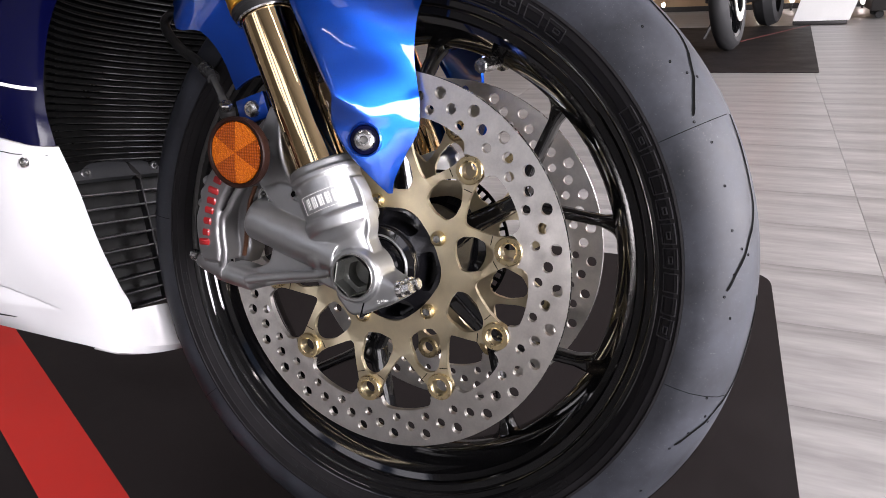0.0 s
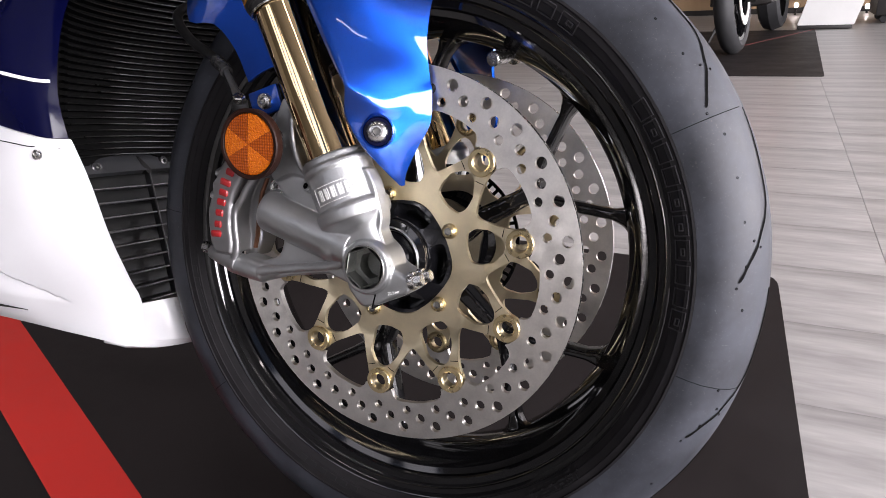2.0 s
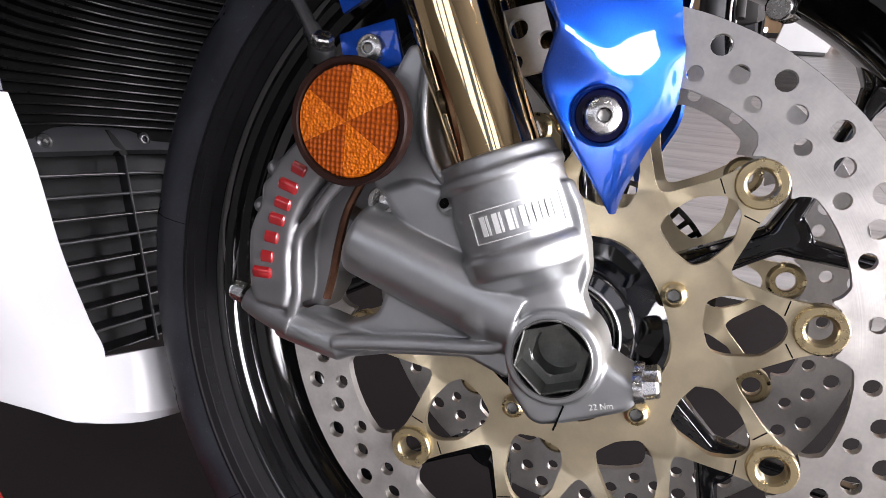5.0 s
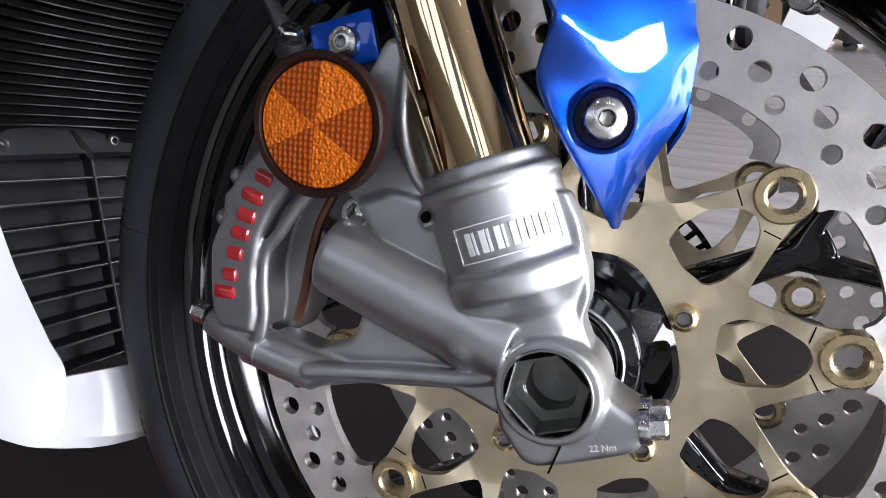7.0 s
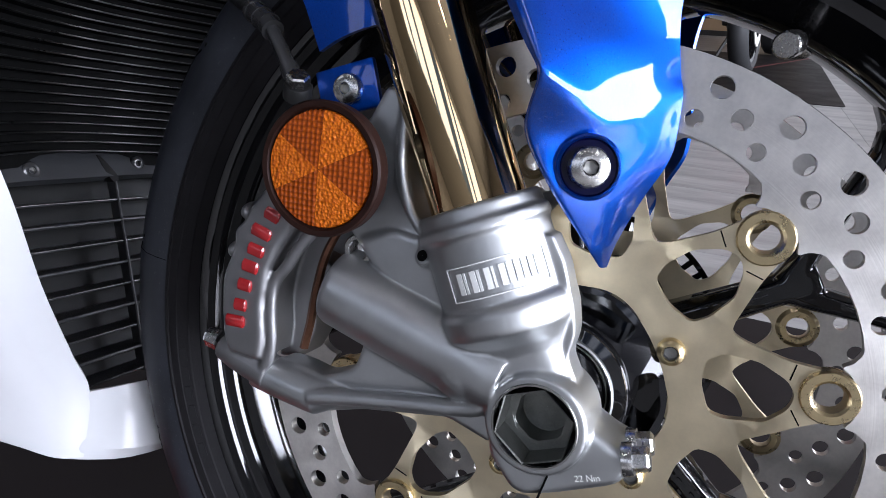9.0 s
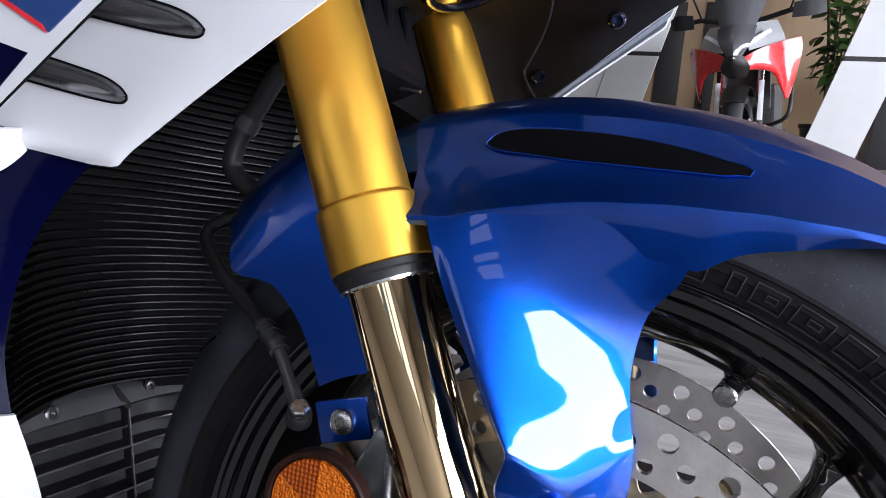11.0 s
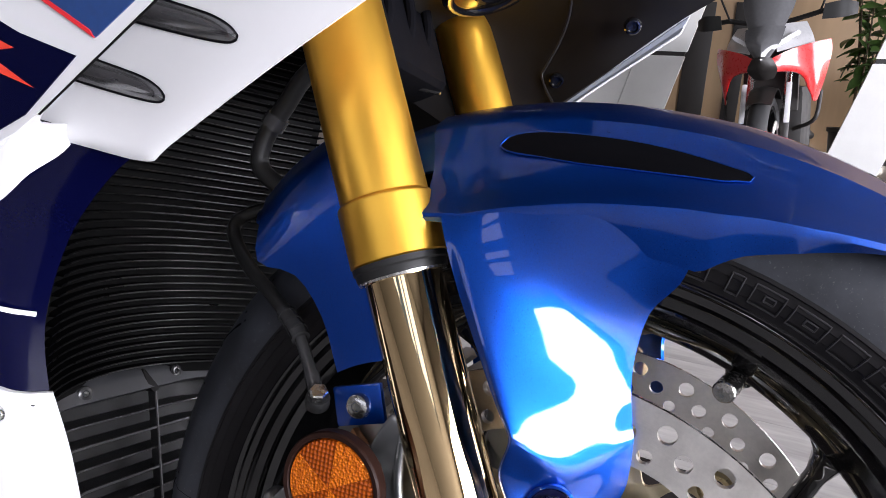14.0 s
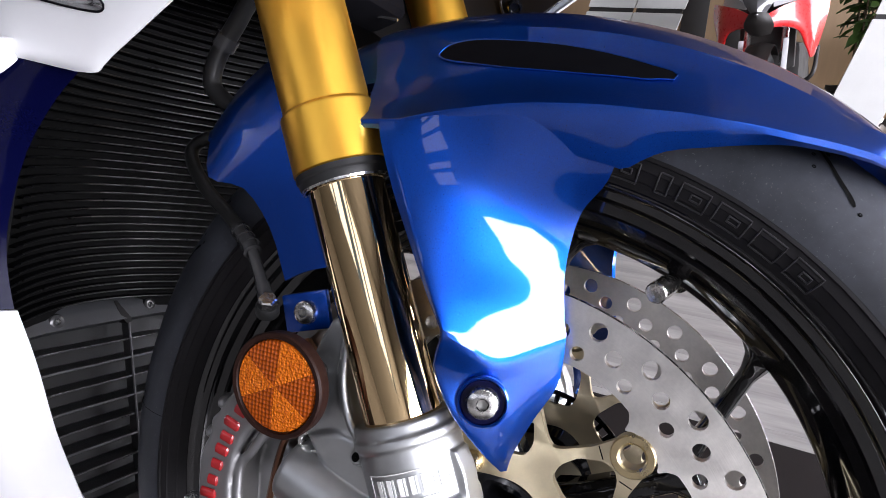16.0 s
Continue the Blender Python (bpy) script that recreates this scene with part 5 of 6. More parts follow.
def gill(pts, deep):
    """A blade-shaped dark louvre with a raised lip: outline of (x, z), sunk behind the face."""
    up, lo = pts
    up, lo = spline([(x, y, z) for x, y, z in up], 5), spline([(x, y, z) for x, y, z in lo], 5)
    rows = []
    for k in range(7):
        t = k / 6
        d = deep * math.sin(math.pi * t)
        rows.append([a.lerp(b, t) + Vector((0, -0.0014 - d, 0)) for a, b in zip(up, lo)])
    g = part("gill", sheet(bmesh.new(), rows), GILL, upper, "satin black air outlet gill")
    part("gill_edge", tube(bmesh.new(), [p + Vector((0, -0.0016, 0)) for p in up + lo[::-1][1:]], 0.0006, 6), VOID, g)


def flank_y(x, z):
    """Offset of the flank's skin at (x, z), between its nearest corners."""
    near = sorted(((v.co.x - x) ** 2 + (v.co.z - z) ** 2 + 1e-9, v.co.y) for v in upper.data.vertices)[:6]
    return sum(y / d for d, y in near) / sum(1 / d for d, y in near)


GUP = ((-0.290, 0.3010), (-0.258, 0.2950), (-0.238, 0.2910), (-0.220, 0.2870), (-0.2100, 0.2828), (-0.2055, 0.2788))
GLO = ((-0.290, 0.2860), (-0.272, 0.2830), (-0.246, 0.2790), (-0.225, 0.2762), (-0.2105, 0.2752), (-0.2053, 0.2772))
for gx0, gz0 in ((0.0, 0.0), (0.0450, 0.0307), (0.0900, 0.0614)):
    gill([[(x + gx0, flank_y(x + gx0, z + gz0) - 0.0010, z + gz0) for x, z in line] for line in (GUP, GLO)], 0.0055)


# outer panel standing proud of the flank, with its printed fields
def slant(x, z, lift=0.0):
    return Vector((x, -0.2220 - lift - 0.10 * (-0.20 - x) - 0.06 * (z - 0.29), z))


def field(name, outline, lift, material, parent, label="", depth=0.0006):
    bm = plate(bmesh.new(), outline, [], 0.0, depth)
    for v in bm.verts:
        q = slant(v.co.x, v.co.z, lift)
        v.co = Vector((q.x, q.y + v.co.y, q.z))
    return part(name, bm, material, parent, label)


panel = field("outer_panel", [(-0.1285, 0.3470), (-0.1530, 0.3260), (-0.2300, 0.2590), (-0.2430, 0.2490), (-0.2600, 0.2400), (-0.2720, 0.2270), (-0.36, 0.18), (-0.42, 0.30), (-0.36, 0.38), (-0.20, 0.42)], 0.0, WHITE, bike, "white outer fairing panel with blue fields and red marks", 0.0010)
field("blue_field", [(-0.1545, 0.3315), (-0.1985, 0.2945), (-0.2340, 0.3120), (-0.2480, 0.3190), (-0.30, 0.345), (-0.26, 0.40), (-0.20, 0.37)], 0.0007, BLUEPRINT, panel, "mid-blue printed field")
field("navy_corner", [(-0.1545, 0.3310), (-0.1640, 0.3225), (-0.1890, 0.3360), (-0.215, 0.353), (-0.20, 0.369)], 0.0012, NAVY, panel, "navy printed corner")
field("red_edge", [(-0.1985, 0.2940), (-0.2015, 0.2975), (-0.2270, 0.3095), (-0.2470, 0.3195), (-0.30, 0.346), (-0.30, 0.341), (-0.2480, 0.3155), (-0.2350, 0.3110)], 0.0014, REDDECAL, panel, "red printed edge")
field("navy_field", [(-0.2090, 0.2860), (-0.2370, 0.2575), (-0.2580, 0.2460), (-0.2700, 0.2310), (-0.36, 0.185), (-0.41, 0.29), (-0.2880, 0.3110), (-0.2430, 0.2940)], 0.0007, NAVY, panel, "navy printed field")
field("red_mark", [(-0.330, 0.312), (-0.2840, 0.2985), (-0.2700, 0.2950), (-0.2450, 0.2870), (-0.2570, 0.2850), (-0.2680, 0.2860), (-0.2320, 0.2700), (-0.2530, 0.2750), (-0.2710, 0.2795), (-0.2810, 0.2860), (-0.330, 0.295)], 0.0015, REDPRINT, panel, "orange-red printed mark")
for k in range(3):
    field("white_bar", [(-0.290, 0.2790 - 0.0022 * k), (-0.2765, 0.2780 - 0.0022 * k), (-0.2765, 0.2768 - 0.0022 * k), (-0.290, 0.2778 - 0.0022 * k)], 0.0015, WHITEDECAL, panel)
# dark bead along the panel's edge, painted in for its shadow gap
edge = [slant(x + 0.0003, z - 0.0004, -0.0005) for x, z in ((-0.1283, 0.3471), (-0.1530, 0.3259), (-0.1920, 0.2920), (-0.2300, 0.2589))]
part("panel_gap_shade", tube(bmesh.new(), edge, 0.00055, 6), GROOVE, panel, "thin dark bead drawn for the shadow gap")
# smooth return below the outer panel
rows = [[(-0.2205, -0.2212, 0.2695), (-0.2340, -0.2222, 0.2590), (-0.2490, -0.2230, 0.2490), (-0.2640, -0.2230, 0.2350), (-0.300, -0.224, 0.212)],
        [(-0.2445, -0.2120, 0.2623), (-0.2506, -0.2160, 0.2545), (-0.2600, -0.2175, 0.2430), (-0.2760, -0.2170, 0.2270), (-0.315, -0.218, 0.203)],
        [(-0.2672, -0.1950, 0.2571), (-0.2720, -0.2000, 0.2474), (-0.2780, -0.2020, 0.2360), (-0.2930, -0.2010, 0.2180), (-0.335, -0.202, 0.194)],
        [(-0.2800, -0.1600, 0.2620), (-0.2760, -0.1760, 0.2440), (-0.2830, -0.1890, 0.2300), (-0.3020, -0.1920, 0.2120), (-0.345, -0.194, 0.188)]]
part("fold", sheet(bmesh.new(), rows, -0.002, 4), WHITE, panel, "", 0.9)

# far side: dark inner cowl, its bolts and the pale lower lip
rows = [
    [(-0.205, 0.080, 0.330), (-0.135, 0.095, 0.300), (-0.096, 0.108, 0.331), (-0.050, 0.105, 0.366), (0.004, 0.098, 0.4085), (0.060, 0.085, 0.440), (0.12, 0.070, 0.48)],
    [(-0.225, 0.075, 0.380), (-0.150, 0.105, 0.370), (-0.098, 0.1130, 0.359), (-0.060, 0.100, 0.385), (-0.010, 0.085, 0.412), (0.050, 0.070, 0.446), (0.12, 0.055, 0.485)],
    [(-0.235, 0.060, 0.420), (-0.165, 0.090, 0.415), (-0.105, 0.095, 0.408), (-0.060, 0.080, 0.415), (-0.005, 0.060, 0.430), (0.050, 0.040, 0.455), (0.12, 0.030, 0.49)],
    [(-0.240, 0.0, 0.440), (-0.170, 0.0, 0.440), (-0.110, 0.0, 0.440), (-0.060, 0.0, 0.445), (0.0, 0.0, 0.455), (0.050, 0.0, 0.470), (0.12, 0.0, 0.50)],
    [(-0.240, -0.09, 0.440), (-0.170, -0.10, 0.440), (-0.110, -0.11, 0.435), (-0.060, -0.12, 0.440), (0.0, -0.12, 0.450), (0.050, -0.12, 0.465), (0.12, -0.1, 0.50)],
]
inner = part("inner_cowl", sheet(bmesh.new(), rows, 0.003, 3), INNER, bike, "matt black inner cowl under the nose")
for p in ((-0.089, 0.1105, 0.360), (-0.029, 0.0795, 0.396)):
    bm = lathe(bmesh.new(), [(0.0062, -0.003), (0.0064, 0.001), (0.0052, 0.0025), (0.0040, 0.0026), (0.0034, 0.0008), (0.0001, 0.0006)], 24, axle_to(Vector(p), (0.35, -0.75, -0.5)))
    part("grommet", bm, HUBBLACK, inner, "", 0.4)
rim = spline([(-0.0752, 0.0540, 0.433), (-0.078, 0.079, 0.4164), (-0.0817, 0.091, 0.4026), (-0.0888, 0.100, 0.387), (-0.0984, 0.107, 0.3708), (-0.1019, 0.110, 0.3634), (-0.0968, 0.110, 0.3523), (-0.0889, 0.108, 0.342)], 4)
part("tongue_edge", tube(bmesh.new(), rim, 0.0011, 8), BLACKPL, inner)
top = spline([(-0.125, 0.118, 0.310), (-0.1044, 0.118, 0.3271), (-0.0727, 0.118, 0.3532), (-0.0326, 0.118, 0.3858), (0.0043, 0.118, 0.4165)], 4)
low = spline([(-0.112, 0.121, 0.312), (-0.0909, 0.121, 0.3302), (-0.0598, 0.121, 0.3569), (-0.0240, 0.121, 0.3850), (-0.0005, 0.121, 0.4034)], 4)
mid = [p.lerp(q, 0.5) + Vector((0, 0.0015, 0)) for p, q in zip(top, low)]
lip = part("far_lip", sheet(bmesh.new(), [top, mid, low], 0.002), mat("grey_inner_lip", (0.13, 0.14, 0.15), 0.35, vary=0.15), bike, "grey hollow lower lip of the far fairing")
for line in (top, low, [top[-1], top[-1].lerp(low[-1], 0.5), low[-1]]):
    part("white_edge", tube(bmesh.new(), line, 0.0010, 8), WHITE, lip, "thin white edge")
# unseen top of the nose, closing the fairing over the fork, added for shade
rows = [[(x, y * w, z + 0.10 * (1 - (y / 0.19) ** 2)) for y in (-0.19, -0.16, -0.09, 0.0, 0.09, 0.16, 0.19)] for x, w, z in ((-0.36, 1.0, 0.46), (-0.20, 1.0, 0.50), (-0.05, 1.0, 0.56), (0.08, 0.88, 0.60), (0.16, 0.72, 0.62), (0.21, 0.40, 0.60))]
part("nose_cowl", sheet(bmesh.new(), rows, 0.003, 2), WHITE, bike, "white nose cowl over the fork, unseen, added for its shade")
rows = [[(-0.30, 0.19, z0), (-0.20, 0.19, z1), (-0.05, 0.185, z2), (0.06, 0.165, z3)] for z0, z1, z2, z3 in ((0.46, 0.50, 0.56, 0.59), (0.43, 0.45, 0.49, 0.52))]
part("far_flank", sheet(bmesh.new(), rows, 0.003, 2), WHITE, bike, "white far flank of the fairing")
rows = [[(-0.270, 0.150, z), (-0.180, 0.156, z), (-0.100, 0.150, z)] for z in (0.26, 0.38, 0.50)]
part("inner_shroud", sheet(bmesh.new(), rows, 0.003), INNER, bike, "black shroud behind the far fork leg")
# lower fork bridge with the steering stem
bm = plate(bmesh.new(), rounded([(-0.150, -0.140), (-0.085, -0.140), (-0.070, -0.06), (-0.066, 0.0), (-0.070, 0.06), (-0.085, 0.140), (-0.150, 0.140), (-0.170, 0.05), (-0.170, -0.05)], 0.02, 4), [], 0.0, 0.030)
for v in bm.verts:
    q = RAKE * (0.437 + v.co.y) + AHEAD * (v.co.x + 0.118)
    v.co = Vector((q.x, v.co.z, q.z))
bridge = part("fork_bridge", bm, BLACKPL, bike, "black lower fork bridge")
bm = lathe(bmesh.new(), [(0.0385, -0.010), (0.0380, 0.000), (0.0345, 0.0035), (0.0320, 0.0030), (0.0290, 0.0005), (0.018, 0.0015), (0.0140, 0.0030), (0.0120, 0.0060), (0.0085, 0.0060), (0.0080, 0.0010), (0.0001, 0.0005)], 40, axle_to(Vector((-0.1330, 0.050, 0.4125)), -RAKE))
part("stem_nut", bm, HUBBLACK, bridge, "steering stem with hollow nut")
# steering head and cable guides, dark behind the fork legs
bm = box(bmesh.new(), Matrix.Translation((-0.215, 0.005, 0.400)) @ Matrix.Rotation(radians(-24), 4, "Y"), 0.040, 0.150, 0.150, 0.012, 3)
for yy in (-0.045, -0.015, 0.02, 0.05):
    tube(bm, spline([(-0.190, yy, 0.335), (-0.182, yy + 0.004, 0.375), (-0.196, yy + 0.002, 0.420)], 5), 0.0042, 10)
head = part("steering_head", bm, VOID, bike, "black steering head with cable guides")
for line in ([(-0.1864, 0.05, 0.3609), (-0.1802, 0.05, 0.3590), (-0.1739, 0.05, 0.3537)], [(-0.1935, 0.05, 0.3493), (-0.1813, 0.05, 0.3479), (-0.1704, 0.05, 0.3469)], [(-0.1871, 0.05, 0.3347), (-0.1750, 0.05, 0.3334), (-0.1621, 0.05, 0.3318)], [(-0.1755, 0.05, 0.3453), (-0.1763, 0.05, 0.3400), (-0.1770, 0.05, 0.3363)]):
    part("cable_clip", tube(bmesh.new(), spline(line, 4), 0.0013, 8), SATIN, head, "bent wire clip")
# flat black bracket between fork tube and fender arm
rows = [[(-0.045, -0.090, 0.195), (-0.030, -0.083, 0.190)], [(-0.022, -0.092, 0.140), (-0.006, -0.085, 0.136)], [(-0.010, -0.094, 0.100), (0.006, -0.088, 0.098)]]
part("bracket", sheet(bmesh.new(), rows, 0.003), BLACKPL, fender)


# ---- showroom ----
FLOOR = mat("grey_vinyl_wood", (0.33, 0.317, 0.305), 0.38, vary=0.55, scale=3.0, stretch=(0.7, 4.5, 1), bump=0.06, bscale=60, piece=0.05)
WALLW = mat("grey_wall", (0.12, 0.117, 0.112), 0.6, vary=0.05, scale=3)
WALLG = mat("brown_panel_wall", (0.34, 0.225, 0.125), 0.45, vary=0.25, scale=2.5, stretch=(1, 1, 0.15))
CEIL = mat("ceiling_dark", (0.045, 0.044, 0.043), 0.8, vary=0.1, scale=3)
DARK = mat("dark_board", (0.014, 0.012, 0.011), 0.5, vary=0.2, scale=8)
BOARD = mat("white_board", (0.72, 0.72, 0.70), 0.4, vary=0.04, scale=8)
FRAME = mat("window_frame_grey", (0.10, 0.10, 0.105), 0.4, vary=0.1)
LAMPW = mat("lamp_white", (0.9, 0.9, 0.9), 0.5, emit=(1.0, 0.97, 0.92), strength=14.0)


def slab(name, x0, x1, y0, y1, z0, z1, material, parent=None, label="", bevel=0.0):
    bm = box(bmesh.new(), Matrix.Translation(((x0 + x1) / 2, (y0 + y1) / 2, (z0 + z1) / 2)), x1 - x0, y1 - y0, z1 - z0, bevel)
    return part(name, bm, material, parent, label)


def structure(ob, label, category):
    return tagged(ob, label, category, "", "structure")


X0, X1, Y0, Y1, ZH = -6.0, 4.2, -4.2, 7.2, 3.3
structure(slab("floor", X0 - 0.2, X1 + 0.2, Y0 - 0.2, Y1 + 0.2, -0.2, -0.002, FLOOR), "grey wood-look vinyl plank showroom floor", "floor")
structure(slab("ceiling", X0 - 0.2, X1 + 0.2, Y0 - 0.2, Y1 + 0.2, ZH, ZH + 0.2, CEIL), "dark grey showroom ceiling", "ceiling")
structure(slab("wall_north", X0, X1, Y1, Y1 + 0.2, 0, ZH, WALLG), "brown panelled back wall of the showroom", "wall")
structure(slab("wall_west", X0 - 0.2, X0, Y0, Y1, 0, ZH, WALLW), "plain grey showroom wall", "wall")


def glazed_wall(name, along_x, fixed, a0, a1, openings, sill, head):
    """A wall with large glazed openings cut right through it."""
    def put(nm, u0, u1, z0, z1, d0, d1, material, parent=None):
        if along_x:
            return slab(nm, u0, u1, fixed + d0, fixed + d1, z0, z1, material, parent)
        return slab(nm, fixed + d0, fixed + d1, u0, u1, z0, z1, material, parent)
    u = a0
    for i, (b0, b1) in enumerate(openings):
        structure(put(name, u, b0, 0, ZH, 0, 0.2, WALLW), "grey wall pier between shop windows", "wall")
        structure(put(name, b0, b1, 0, sill, 0, 0.2, WALLW), "grey wall below the shop window", "wall")
        structure(put(name, b0, b1, head, ZH, 0, 0.2, WALLW), "grey wall above the shop window", "wall")
        w = structure(put("window_" + str(i + 1), b0, b1, sill, sill + 0.06, 0.05, 0.15, FRAME), "large shop window with grey frame", "window")
        put("frame_bar", b0, b1, head - 0.06, head, 0.05, 0.15, FRAME, w)
        for k in range(4):
            c = b0 + 0.03 + (b1 - b0 - 0.06) * k / 3
            put("mullion", c - 0.03, c + 0.03, sill + 0.06, head - 0.06, 0.05, 0.15, FRAME, w)
        u = b1
    structure(put(name, u, a1, 0, ZH, 0, 0.2, WALLW), "grey wall pier beside the shop window", "wall")


glazed_wall("wall_east", False, X1, Y0, Y1, [(-3.6, 2.6), (4.4, 7.0)], 0.35, 2.22)
glazed_wall("wall_south", True, Y0 - 0.2, X0, X1, [(-3.0, 2.2)], 1.65, 3.05)



def flat(bm, outline, z0, z1):
    plate(bm, outline, [], z0, z1)
    for v in bm.verts:
        v.co = Vector((v.co.x, v.co.z, v.co.y))
    return bm


# mats
m1 = part("exhibition_mat", flat(bmesh.new(), rounded([(-2.3, -0.62), (0.406, -0.62), (0.338, 0.71), (-2.3, 0.86)], 0.05, 6), 0.0004, 0.004), MAT_BLACK, None)
tagged(m1, "black exhibition mat with a red stripe under the motorcycle", "mat")
n1 = part("red_stripe", flat(bmesh.new(), [(-0.206, -0.190), (-0.285, -0.235), (-1.15, 0.12), (-1.12, 0.215)], 0.0041, 0.0048), MAT_RED, m1, "red stripe")
m2 = part("exhibition_mat", flat(bmesh.new(), rounded([(-0.65, 3.09), (0.54, 3.10), (0.60, 5.40), (-0.55, 5.42)], 0.02, 3), 0.0004, 0.004), MAT_BLACK, None)
part("red_edge", flat(bmesh.new(), [(0.580, 5.41), (0.597, 5.40), (0.065, 4.175), (0.052, 4.20)], 0.0041, 0.0048), mat("dull_red", (0.16, 0.03, 0.028), 0.6), m2, "dull red stripe")
tagged(m2, "black exhibition mat under the red motorcycle", "mat")


# ---- background things ----
def slanted_sign(x, y, label):
    """A white display panel cut on the slant, in two pieces with a dark joint, on a base plate."""
    s = thing("display_panel", Matrix.Translation((x, y, 0)), label, "display panel", "slanted white panels")
    def leaf(nm, z0, z1, material, y0=0.0, y1=0.05, inset=0.0):
        k = 0.262
        bm = plate(bmesh.new(), rounded([(k * z0 + inset, z0), (k * z0 + 0.375 - inset, z0), (k * z1 + 0.375 - inset, z1), (k * z1 + inset, z1)], 0.008, 2), [], y0, y1)
        return part(nm, bm, material, s)
    leaf("lower_leaf", 0.03, 0.855, BOARD)
    leaf("joint", 0.856, 0.888, DARK, 0.01, 0.04, 0.01)
    leaf("upper_leaf", 0.889, 1.40, BOARD)
    bm = box(bmesh.new(), Matrix.Translation((0.19, 0.025, 0.0165)), 0.36, 0.10, 0.025, 0.006)
    part("foot", bm, DARK, s)
    return s


slanted_sign(0.470, 5.46, "white slanted display panel standing behind the red motorcycle")
slanted_sign(-1.572, 5.47, "white slanted display panel, one of a row against the wall")
slanted_sign(-1.190, 5.46, "white slanted display panel beside dark wall boards")
for x, w in ((-0.985, 0.13), (-0.676, 0.245), (-0.295, 0.15), (1.62, 0.15)):
    b = slab("wall_board", x - w / 2, x + w / 2, Y1 - 0.03, Y1 - 0.001, 0.16, 1.45, DARK, None, "", 0.004)
    tagged(b, "narrow dark board fixed upright to the brown wall", "wall board", "dark wall boards")
sk = slab("baseboard", X0, X1, Y1 - 0.02, Y1, 0.0, 0.05, DARK)
structure(sk, "dark baseboard along the back wall", "baseboard")
for i, (x, z) in enumerate(((-0.83, 0.10), (-0.66, 0.09), (-0.02, 0.11), (0.22, 0.10), (0.37, 0.12), (0.50, 0.09), (1.08, 0.06), (1.20, 0.07), (1.32, 0.06), (1.52, 0.08))):
    l = thing("spot_lamp", Matrix.Translation((x, 6.95, 0)), "small bright lamp glowing low at the brown wall", "lamp", "low lamps")
    part("bulb", lathe(bmesh.new(), [(0.0001, z + 0.022), (0.014, z + 0.018), (0.021, z), (0.014, z - 0.018), (0.009, z - 0.024)], 12, Matrix(((1, 0, 0, 0), (0, 0, 1, 0), (0, 1, 0, 0), (0, 0, 0, 1)))), LAMPW, l)
    part("holder", tube(bmesh.new(), [(0, 0, 0), (0, 0, z - 0.022)], 0.010, 10), DARK, l)

cab = thing("cabinet", Matrix.Translation((1.35, 6.05, 0)), "black low cabinet on castors", "cabinet")
part("body", box(bmesh.new(), Matrix.Translation((0, 0, 0.47)), 0.66, 0.45, 0.82, 0.01), DARK, cab)
for cx in (-0.26, 0.26):
    for cy in (-0.16, 0.16):
        part("castor", lathe(bmesh.new(), [(0.0001, -0.012), (0.028, -0.012), (0.032, 0.0), (0.028, 0.012), (0.0001, 0.012)], 16, Matrix.Translation((cx, cy, 0.032))), BLACKPL, cab)

# potted plant
LEAF = mat("leaf_green", (0.05, 0.11, 0.018), 0.4, vary=0.5, scale=20, piece=0.35)
STEM = mat("stem_brown", (0.10, 0.07, 0.04), 0.7, vary=0.3)
POT = mat("pot_dark", (0.03, 0.028, 0.026), 0.5, vary=0.2)
plant = thing("potted_plant", Matrix.Translation((0.70, 5.95, 0)), "tall green leafy plant in a dark pot", "plant")
turn_up = Matrix(((1, 0, 0, 0), (0, 0, 1, 0), (0, 1, 0, 0), (0, 0, 0, 1)))
part("pot", lathe(bmesh.new(), [(0.0001, 0.0), (0.13, 0.0), (0.17, 0.33), (0.185, 0.34), (0.185, 0.37), (0.16, 0.37), (0.155, 0.34), (0.0001, 0.33)], 28, turn_up), POT, plant)
rnd = random.Random(4)
tips = []
for k in range(7):
    a = 2 * math.pi * k / 7
    top = Vector((0.26 * math.cos(a) * rnd.uniform(0.4, 1), 0.22 * math.sin(a) * rnd.uniform(0.4, 1), rnd.uniform(1.25, 1.75)))
    path = spline([(0.02 * math.cos(a), 0.02 * math.sin(a), 0.33), (0.05 * math.cos(a), 0.05 * math.sin(a), 0.8), top], 6)
    part("stem", tube(bmesh.new(), path, [0.010 - 0.006 * i / len(path) for i in range(len(path))], 7), STEM, plant)
    tips += [path[-1], path[-3], path[-5], path[-6]]


def leaf_mesh():
    rows = []
    for i in range(6):
        t = i / 5
        w = 0.036 * math.sin(math.pi * min(0.97, t * 0.9 + 0.08))
        rows.append([Vector((-w, 0.17 * t, -0.05 * t * t + 0.008)), Vector((0, 0.17 * t, -0.05 * t * t)), Vector((w, 0.17 * t, -0.05 * t * t + 0.008))])
    bm = sheet(bmesh.new(), rows, 0.0008)
    finish(bm)
    me = bpy.data.meshes.new("leaf")
    bm.to_mesh(me)
    me.materials.append(LEAF)
    return me


LM = leaf_mesh()
for k in range(130):
    c = tips[k % len(tips)] + Vector((rnd.uniform(-0.05, 0.05), rnd.uniform(-0.05, 0.05), rnd.uniform(-0.16, 0.08)))
    share("leaf", LM, Matrix.Translation(c) @ Euler((rnd.uniform(-0.9, 0.5), rnd.uniform(-0.6, 0.6), rnd.uniform(0, 6.28))).to_matrix().to_4x4() @ Matrix.Scale(rnd.uniform(0.6, 1.15), 4), plant)

